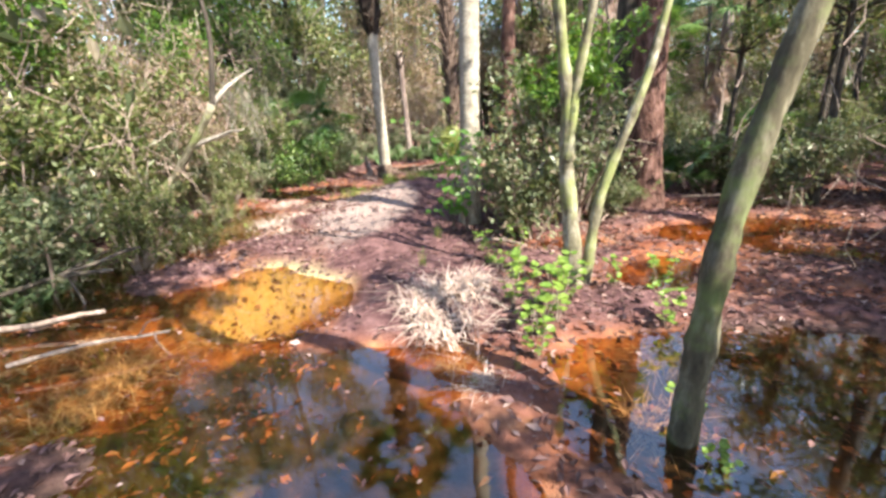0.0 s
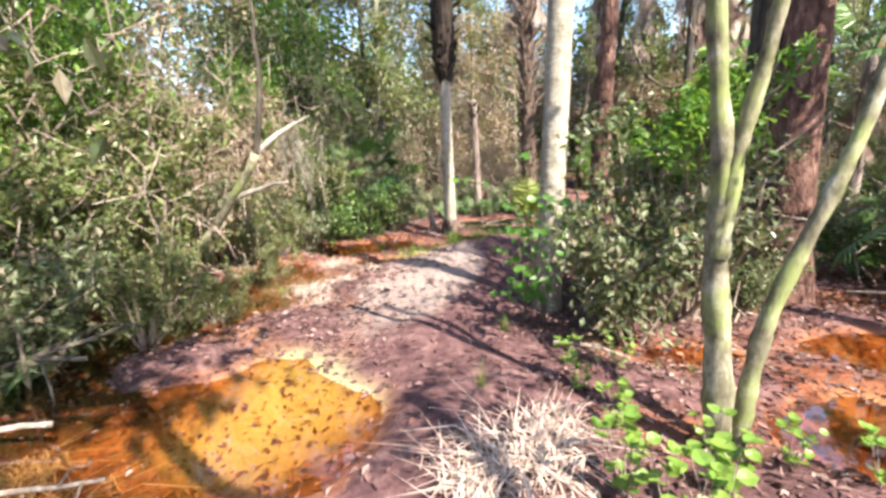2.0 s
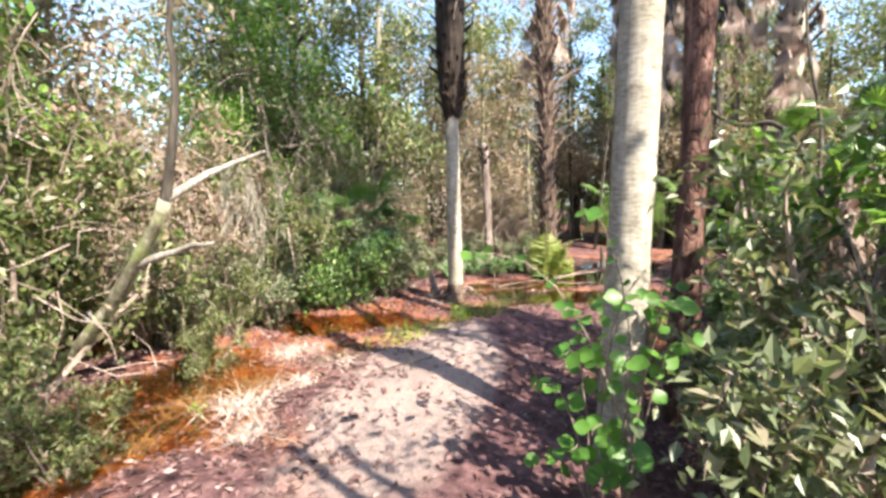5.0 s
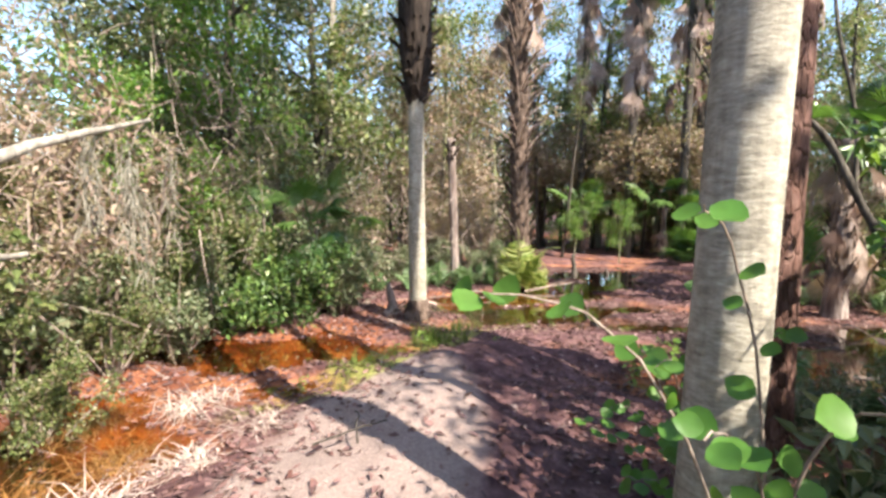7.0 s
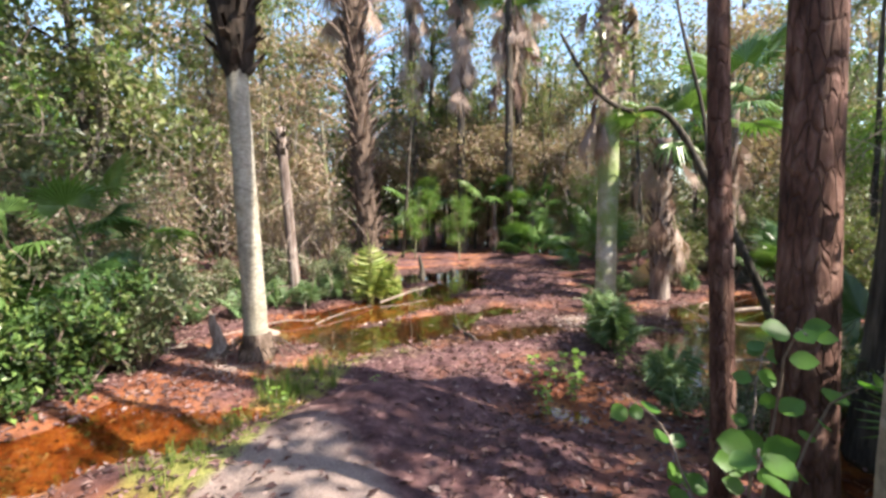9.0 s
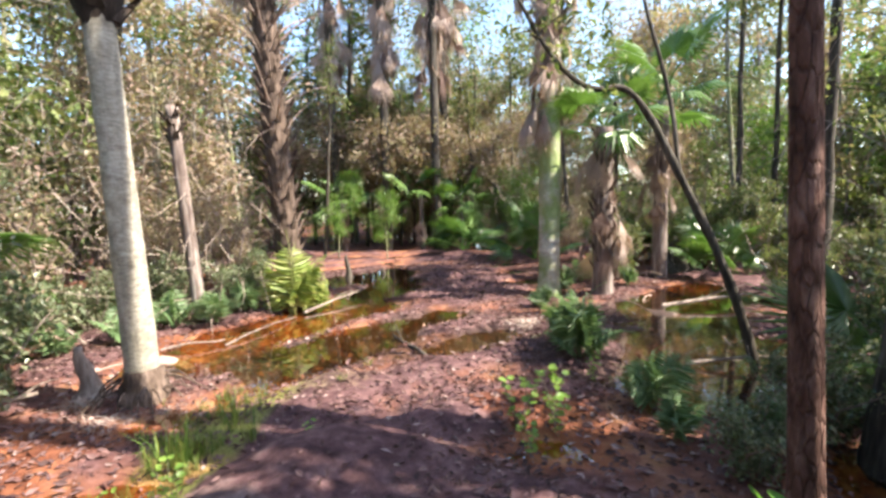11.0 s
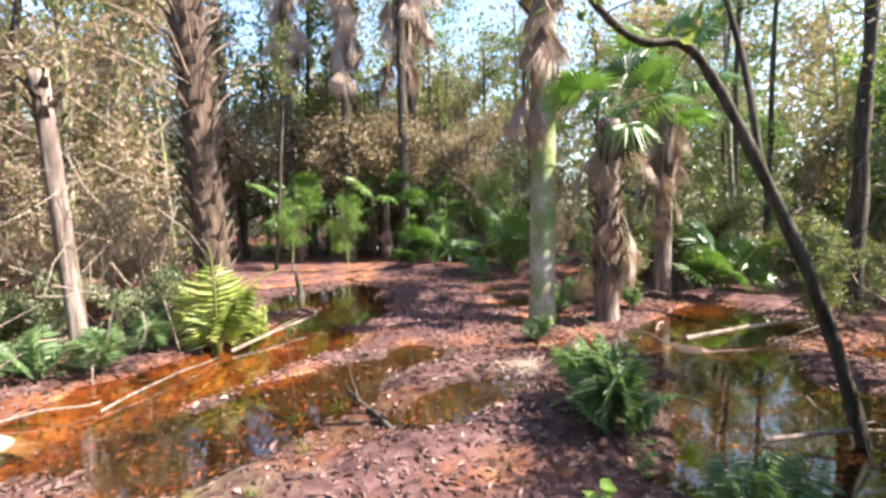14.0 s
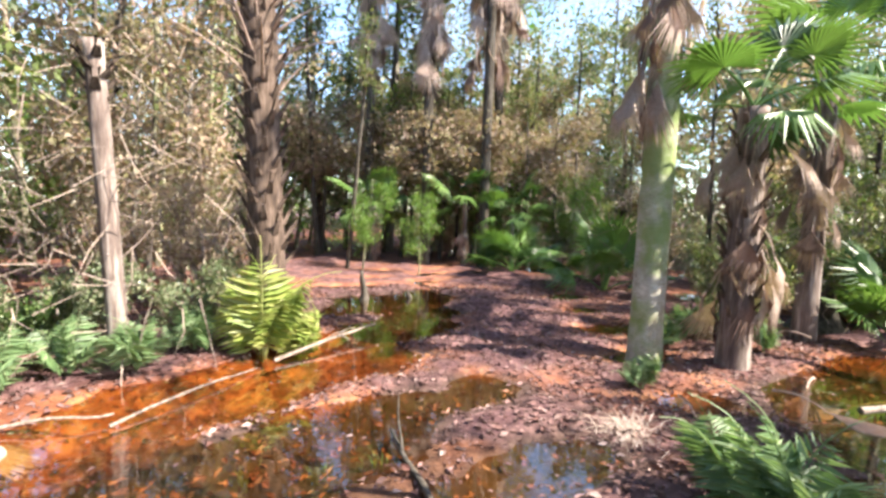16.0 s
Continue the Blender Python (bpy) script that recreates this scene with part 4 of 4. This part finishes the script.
for x, y, h in ((6.0, 20.2, 1.9), (7.1, 19.4, 1.6), (3.6, 21.3, 1.7)):
    make_palm("young fan palm with a short shaggy trunk", x, y, h, 0.075, M_SNAG, None, None, 10, 6, 0.9, dead_scale=0.6, frond_scale=1.0)["group"] = "young palms with trunks"
make_fern("sunlit yellow-green fern at the pool's edge", 0.45, 13.25, 12, 2.1, FERN_SUN)
make_fern("sunlit yellow-green fern at the pool's edge", 0.85, 13.35, 10, 1.35, FERN_SUN)
make_fern("broad green fern beside the puddle", 2.5, 9.35, 15, 1.25)
make_fern("broad green fern beside the puddle", 2.75, 9.75, 11, 1.0)
for x, y, k, s in ((-0.2, 13.4, 10, 1.0), (-0.6, 12.9, 10, 1.1), (-1.1, 12.9, 9, 1.0), (-1.5, 12.5, 9, 1.1), (-2.2, 12.4, 9, 1.0), (2.2, 8.3, 9, 0.9), (-3.75, 3.85, 11, 1.1), (5.6, 12.4, 9, 1.0), (6.7, 12.6, 9, 0.9), (1.9, 7.9, 8, 0.7), (2.3, 7.5, 8, 0.8), (3.6, 11.2, 8, 0.7), (4.9, 12.2, 8, 0.8), (5.9, 11.6, 8, 0.8)):
    make_fern("dull green fern growing in wet ground", x, y, k, s)["group"] = "ferns in wet ground"


def make_vine(label, foot, sprays, leaf, mat=None):
    """A woody vine: one foot, arching sprays, and alternate round leaves along each."""
    fx, fy = foot
    z0 = ground_height(fx, fy) - 0.02
    root = thing("vine", label, "vine", pose(fx, fy, z0))
    for ex, ey, ez, count in sprays:
        c = curve_pts((0, 0, 0), (ex - fx, ey - fy, ez - z0), (0, 0, 0.3 * abs(ez)), 14, 0.01)
        st = part("stem", Geo().tube(c, np.linspace(0.006, 0.002, 14), 5), M_TWIG, root)
        for i in range(count):
            u = 13 - int(i * 10 / count)
            q = c[u]
            t = unit(c[u] - c[u - 1])
            side = unit(np.cross(t, (0, 0, 1))) * (1 if i % 2 else -1)
            g = Geo()
            round_leaf(g, q + side * 0.012, side + t * 0.5 + np.array([0, 0, R.uniform(-0.5, 0.1)]), np.array([-0.3 + R.normal() * 0.3, -0.8 + R.normal() * 0.25, 0.65]), leaf * R.uniform(0.65, 1.15))
            part("leaf", g, mat or M_LEAF_FRESH, st, smooth=True)
    return root


make_vine("vine with round mid-green leaves against a palm trunk", (0.16, 5.3), [(-0.1, 5.1, 0.8, 9), (0.05, 5.0, 0.95, 8), (0.0, 5.1, 0.5, 8), (-0.15, 5.3, 0.4, 7), (0.25, 4.95, 1.3, 8)], 0.085, M_LEAF_VINE)
make_vine("long vine spray of big round leaves reaching over the trail", (0.5, 5.55), [(-0.5, 5.14, 1.45, 11), (0.1, 5.4, 1.6, 8)], 0.082, M_LEAF_VINE)
make_vine("leafy vine with rounded dark green leaves", (0.32, 5.25), [(0.05, 5.05, 1.2, 10), (0.2, 4.95, 1.0, 10), (0.1, 5.0, 0.7, 10), (0.35, 4.95, 1.25, 10), (0.3, 4.9, 0.6, 10), (0.5, 5.0, 1.0, 10), (0.15, 5.1, 0.4, 9)], 0.08, M_LEAF_VINE)
make_vine("vine with round bright green leaves by a pine", (0.62, 6.35), [(0.3, 6.2, 1.0, 9), (0.2, 6.35, 0.65, 9), (0.5, 6.1, 1.3, 8), (0.75, 6.0, 1.15, 8), (0.15, 6.6, 0.45, 9), (0.4, 6.7, 0.85, 8), (0.35, 6.0, 0.6, 9), (0.25, 6.15, 0.4, 8), (0.85, 6.5, 1.1, 8), (0.7, 6.75, 0.5, 8)], 0.082, M_LEAF_VINE)
make_vine("leafy vine trailing over low growth", (1.6, 6.0), [(1.1, 5.9, 0.8, 9), (1.3, 5.7, 1.2, 8), (1.5, 6.2, 1.5, 8), (0.9, 5.9, 0.5, 8)], 0.09)

JSPROUT = make_sprout("bright green leafy seedling clump by the water", at(0.62, 2.7), 6, 0.45, 0.075)
JSPROUT["group"] = "seedlings along the trail"
for x, y, s in ((0.5, 3.0, 0.9), (0.78, 2.85, 1.0), (0.55, 2.45, 0.7), (0.95, 3.15, 0.8), (1.5, 2.75, 0.7), (1.7, 3.3, 0.7), (1.35, 3.35, 0.6), (0.45, 4.0, 0.6), (0.6, 3.6, 0.7), (0.4, 4.35, 0.55), (0.75, 4.25, 0.6), (1.13, 8.53, 0.75), (1.3, 8.35, 0.6), (1.4, 8.75, 0.5), (1.45, 8.55, 0.8), (1.0, 8.25, 0.5), (-0.95, 8.75, 0.5), (-1.3, 9.0, 0.4), (2.2, 8.9, 0.5), (-0.2, 9.0, 0.35), (1.2, 1.9, 0.6), (1.15, 1.55, 0.5), (-2.6, 6.0, 0.4), (-1.9, 7.9, 0.35)):
    copy_thing(JSPROUT, at(x, y, turn=R.uniform(0, 360), scale=s))

# ---- grass, straw and dead growth ----
TUFT = thing("grass_tuft", "small tuft of yellow-green grass", "grass", at(-2.44, 2.87))
part("grass", blades(26, 0.03, 0.28), M_GRASS, TUFT)["kind"] = "stuff"
TUFT["group"] = "grass tufts along the trail"
for i in range(110):
    u = R.uniform()
    if i < 70:
        x, y = (-1.75 + 1.15 * u + R.normal() * 0.14, 8.0 + 1.9 * u + R.normal() * 0.2)
    elif i < 95:
        x, y = (-1.0 + 1.9 * u + R.normal() * 0.3, 9.9 + 0.9 * u + R.normal() * 0.3)
    else:
        x, y = (0.3 + 0.5 * R.normal(), 4.0 + 0.7 * R.normal())
    if i < 95 or x > -0.2:
        copy_thing(TUFT, at(x, y, turn=R.uniform(0, 360), scale=R.uniform(0.3, 0.75)))
for i in range(9):
    copy_thing(TUFT, at(-0.85 + 0.16 * R.normal(), 9.35 + 0.16 * R.normal(), turn=R.uniform(0, 360), scale=R.uniform(0.9, 1.4)))
STRAW = thing("dead_grass_clump", "bleached dead grass clump at the trail's edge", "dead grass", at(0.1, 3.2))
part("straw", blades(300, 0.11, 0.38, 1.6, 0.42, 1.6), M_STRAW, STRAW)["kind"] = "stuff"
STRAW["group"] = "dead grass clumps"
for x, y, s in ((0.02, 2.8, 0.95), (-0.1, 3.0, 0.8), (0.2, 3.5, 0.7), (0.24, 2.2, 0.5), (0.1, 2.5, 0.6), (-2.3, 2.75, 1.1), (-2.15, 2.3, 1.0), (-2.3, 6.2, 0.9), (-2.1, 6.7, 0.8), (-2.6, 6.8, 0.9), (-2.0, 5.8, 0.7), (-2.9, 6.3, 0.9), (-2.8, 5.7, 0.8), (-2.5, 7.4, 0.8), (-3.2, 7.2, 0.8), (-1.9, 7.2, 0.6), (-2.7, 3.1, 0.8), (-2.3, 2.5, 0.8), (1.4, 2.5, 0.7), (-1.5, 10.2, 0.6), (-1.0, 10.3, 0.5), (-1.6, 10.8, 0.7), (2.9, 10.6, 0.7), (1.0, 1.9, 0.7)):
    copy_thing(STRAW, at(x, y, turn=R.uniform(0, 360), scale=s))
for i, (x, y, s, turn) in enumerate(((5.6, 10.9, 0.9, 200), (5.9, 10.2, 0.9, 150), (3.7, 10.9, 0.8, 240), (-1.7, 11.3, 0.7, 30), (4.6, 10.7, 0.8, 280), (1.9, 5.2, 0.7, 60), (6.8, 11.6, 0.9, 100))):
    fr = thing("fallen_frond", "fallen dry grey-brown palm frond on the ground", "palm frond", at(x, y, ground_height(x, y) + 0.02, turn=turn, scale=s))
    part("blade", DEAD[i % 2], None, fr, m=pose(0, 0, 0.1, 8, 6, 0))

# ---- dead wood ----
LEAN = thing("leaning_tree", "bare pale leaning tree with forked limbs", "tree", at(-4.5, 6.5))
lz0 = ground_height(-4.5, 6.5) - 0.03
trunk = curve_pts((0, 0, 0), (1.75, -0.45, 1.72 - lz0), (0, 0, -0.12), 12, 0.01)
part("trunk", Geo().tube(trunk, np.linspace(0.065, 0.045, 12), 9, 0.08), M_BARK_LICHEN, LEAN, smooth=True)
for e, b in (((1.7, -0.4, 3.6), (0.12, 0, 0)), ((1.75, 0.75, 1.95), (0, 0, 0.08)), ((2.0, -0.3, 1.35), (0, 0, 0.0))):
    part("limb", Geo().tube(curve_pts(trunk[-1] if e[2] > 1.5 else trunk[-4], e, b, 9, 0.02), np.linspace(0.04, 0.012, 9), 7, 0.06), M_BARK_GREY if e[2] < 3 else M_BARK_DARK, LEAN, smooth=True)
MOSS = thing("hanging_moss", "grey beard of hanging moss on bare twigs", "moss", pose(-2.78, 7.15, 1.92))
k = 520
strand = R.normal(0, 1, (9, 3)) * (0.16, 0.12, 0.1)
p = strand[R.randint(0, 9, k)] + np.stack([R.normal(0, 0.025, k), R.normal(0, 0.025, k), -0.6 * R.uniform(0, 1, k) ** 1.4], 1)
part("beard", Geo().leaves(p, np.stack([R.normal(0, 0.3, k), R.normal(0, 0.3, k), np.full(k, -1.0)], 1), R.uniform(0.06, 0.18, k), 0.006), M_MOSS_HANG, MOSS)["kind"] = "stuff"
for p0, p1, r, mat, label in (((-2.9, 13.3, 0.75), (-1.9, 12.4, 0.2), 0.03, M_TWIG, "pale dead branch leaning in the thicket"), ((1.2, 9.55, 0.05), (1.3, 11.2, 0.05), 0.026, M_BARK_DARK, "dark root lying across the wet trail"),
                              ((-1.2, 12.0, 0.07), (-0.55, 11.95, 0.08), 0.014, M_TWIG, "pale peeled stick in the pool"), ((-0.55, 11.85, 0.05), (0.35, 12.75, 0.08), 0.013, M_TWIG, "pale peeled stick in the pool"),
                              ((0.55, 12.9, 0.07), (1.7, 13.7, 0.1), 0.022, M_TWIG, "weathered fallen log beside the pool"), ((0.35, 4.65, 0.16), (0.85, 4.5, 0.17), 0.02, M_TWIG, "pale dry stick on leaf litter"),
                              ((-1.35, 6.65, 0.24), (-0.95, 6.95, 0.25), 0.008, M_BARK_DARK, "thin dark twig on sandy trail"), ((-1.1, 6.7, 0.24), (-1.2, 7.05, 0.24), 0.007, M_BARK_DARK, "thin dark twig on sandy trail"),
                              ((-3.9, 2.9, 0.08), (-2.6, 3.2, 0.12), 0.03, M_TWIG, "pale log in dark shade"), ((-4.2, 3.9, 0.1), (-2.8, 3.7, 0.3), 0.028, M_BARK_DARK, "dark fallen branch in shade"), ((-4.0, 3.3, 0.1), (-2.9, 4.2, 0.35), 0.024, M_BARK_DARK, "dark fallen branch in shade"),
                              ((4.9, 10.2, 0.1), (6.6, 9.7, 0.16), 0.03, M_TWIG, "grey fallen branch across the puddle"), ((3.2, 8.7, 0.06), (3.9, 8.2, 0.09), 0.02, M_TWIG, "thin grey stick at the puddle"),
                              ((-2.7, 2.5, 0.12), (-1.9, 2.9, 0.14), 0.018, M_TWIG, "pale stick on pinkish litter")):
    make_log(label, p0, p1, r, mat, forks=2 if 0.015 < r < 0.03 else 0)


def make_knee(label, x, y, h, r, mat=M_BARK_DARK, name="cypress_knee"):
    root = thing(name, label, "tree root" if name == "cypress_knee" else "stump", at(x, y))
    t = np.linspace(0, 1, 12)
    path = np.stack([0.03 * np.sin(t * 5), 0.02 * np.cos(t * 4), h * t - 0.05], 1)
    part("body", Geo().tube(path, r * (1 - 0.75 * t) * (1 + 0.6 * np.exp(-t * 6)) * (1 + 0.12 * np.sin(t * 11)) + 0.006, 11, 0.1, 4), mat, root, smooth=True)
    return root


make_knee("dark pointed cypress knee standing in water", 2.1, 15.9, 0.66, 0.085)
make_knee("dark pointed cypress knee standing in water", 2.95, 15.95, 0.32, 0.08)
make_knee("dark mossy stump beside the wet ground", 8.0, 12.15, 0.8, 0.28)
make_knee("bleached splintered stump beside a palm's foot", -1.68, 10.95, 0.55, 0.1, M_TWIG, "stump")
make_log("pale fallen branch in rust-red litter", (-2.75, 10.4, 0.16), (-1.9, 10.65, 0.22), 0.026, M_TWIG, forks=2)
# ---- leaf litter ----
n = 120000
lx, ly = R.uniform(-5.5, 7.5, n), R.uniform(-1.5, 17, n)
lz = heights(lx, ly)
sandy = np.exp(-(trail_distance(lx, ly) / 0.7) ** 4) * np.where(ly < 9.2, 1.0, 0.4)
keep = R.uniform(0, 1, n) > sandy * 0.85
dry = keep & (lz > WATER - 0.01)
wet = keep & (lz <= WATER - 0.01)
for mask, mat, label, share in ((dry, M_LITTER, "fallen brown and pinkish leaves covering the forest floor", 1.0), (wet, M_LITTER_WET, "sunken orange leaves lying on the pool beds", 0.6)):
    sel = mask & (R.uniform(0, 1, n) < share)
    p = np.stack([lx, ly, lz + R.uniform(0.002, 0.018, n)], 1)[sel]
    a = R.uniform(0, 6.283, len(p))
    d = np.stack([np.cos(a), np.sin(a), R.normal(0, 0.25, len(p))], 1)
    sz = R.uniform(0.03, 0.085, len(p))
    tagged(new("leaf_litter", Geo().leaves(p, d, sz, sz * R.uniform(0.3, 0.6, len(p)), 0.3).mesh("leaf_litter", mat)), label, "leaf litter", kind="stuff")

k = 9000
fx, fy = R.uniform(-4.5, 6.5, k), R.uniform(0, 16, k)
on = heights(fx, fy) < WATER - 0.03
on &= R.uniform(0, 1, k) < 0.3
p = np.stack([fx, fy, np.full(k, WATER + 0.004)], 1)[on]
a = R.uniform(0, 6.283, len(p))
sz = R.uniform(0.02, 0.06, len(p))
tagged(new("floating_leaves", Geo().leaves(p, np.stack([np.cos(a), np.sin(a), np.full(len(p), 0.04)], 1), sz, sz * 0.5, 0.05, np.array([0, 0, 6.0])).mesh("floating_leaves", M_LITTER)), "small dry leaves and bits floating on still water", "leaf litter", kind="stuff")

# ---- bare twigs among the thickets ----
tw = Geo()
for x0, x1, y0, y1, z1, k in ((-7, -3.1, 4, 11, 3.2, 1500), (-6, 0.2, 12.5, 18, 3.5, 1400), (0.8, 1.9, 4.8, 6.0, 1.7, 90), (3.2, 9, 3, 9, 3.0, 600), (5.5, 13, 11.5, 21, 3.5, 1100), (-1, 9, 21, 26, 4.5, 700)):
    for i in range(k):
        q = np.array([R.uniform(x0, x1), R.uniform(y0, y1), R.uniform(0.2, z1)])
        if trail_distance(q[0], q[1]) < 1.3:
            continue
        d = unit(R.normal(0, 1, 3) * (0.8, 0.8, 1.0)) * R.uniform(0.25, 0.7)
        tw.tube([q, q + d * 0.5 + R.normal(0, 0.04, 3), q + d], [0.007, 0.005, 0.002], 3)
tagged(new("bare_twigs", tw.mesh("bare_twigs", M_TWIG)), "tangle of pale bare twigs through the thickets", "twigs", kind="stuff")

# ---- woods behind ----
m = 2200
az = np.radians(R.uniform(-85, 112, m))
rr = R.uniform(20, 36, m)
cz = 0.4 + 13.0 * R.uniform(0, 1, m) ** 1.2
cc = np.stack([3 + rr * np.sin(az), 3 + rr * np.cos(az), cz], 1)
per = 95
p = (cc[:, None, :] + R.normal(0, 1, (m, per, 3)) * (0.75, 0.75, 0.5)).reshape(-1, 3)
p[:, 2] = np.maximum(p[:, 2], 0.1)
sz = R.uniform(0.1, 0.26, len(p))
half = len(p) // 2
for name_, sl, mat in (("olive", slice(0, half), M_LEAF), ("dry", slice(half, half * 7 // 4), M_LEAF_DRY), ("green", slice(half * 7 // 4, None), M_LEAF_FRESH)):
    q = p[sl]
    tagged(new("woodland_foliage", Geo().leaves(q, R.normal(0, 1, (len(q), 3)), sz[sl], sz[sl] * 0.6).mesh("woodland_foliage", mat)), "dense leaves of the woodland behind the trail", "foliage", kind="stuff")

# ---- far woods ----
n = 36000
a = R.uniform(0, 6.283, n)
r = R.uniform(33, 55, n)
p = np.stack([r * np.cos(a), 8 + r * np.sin(a), R.uniform(0, 1, n) ** 1.3 * 13], 1)
sz = R.uniform(0.5, 1.1, n)
tagged(new("far_woods", Geo().leaves(p, R.normal(0, 1, (n, 3)), sz, sz * 0.7).mesh("far_woods", M_LEAF_GREY)), "distant dense swamp woodland", "woods", kind="stuff")
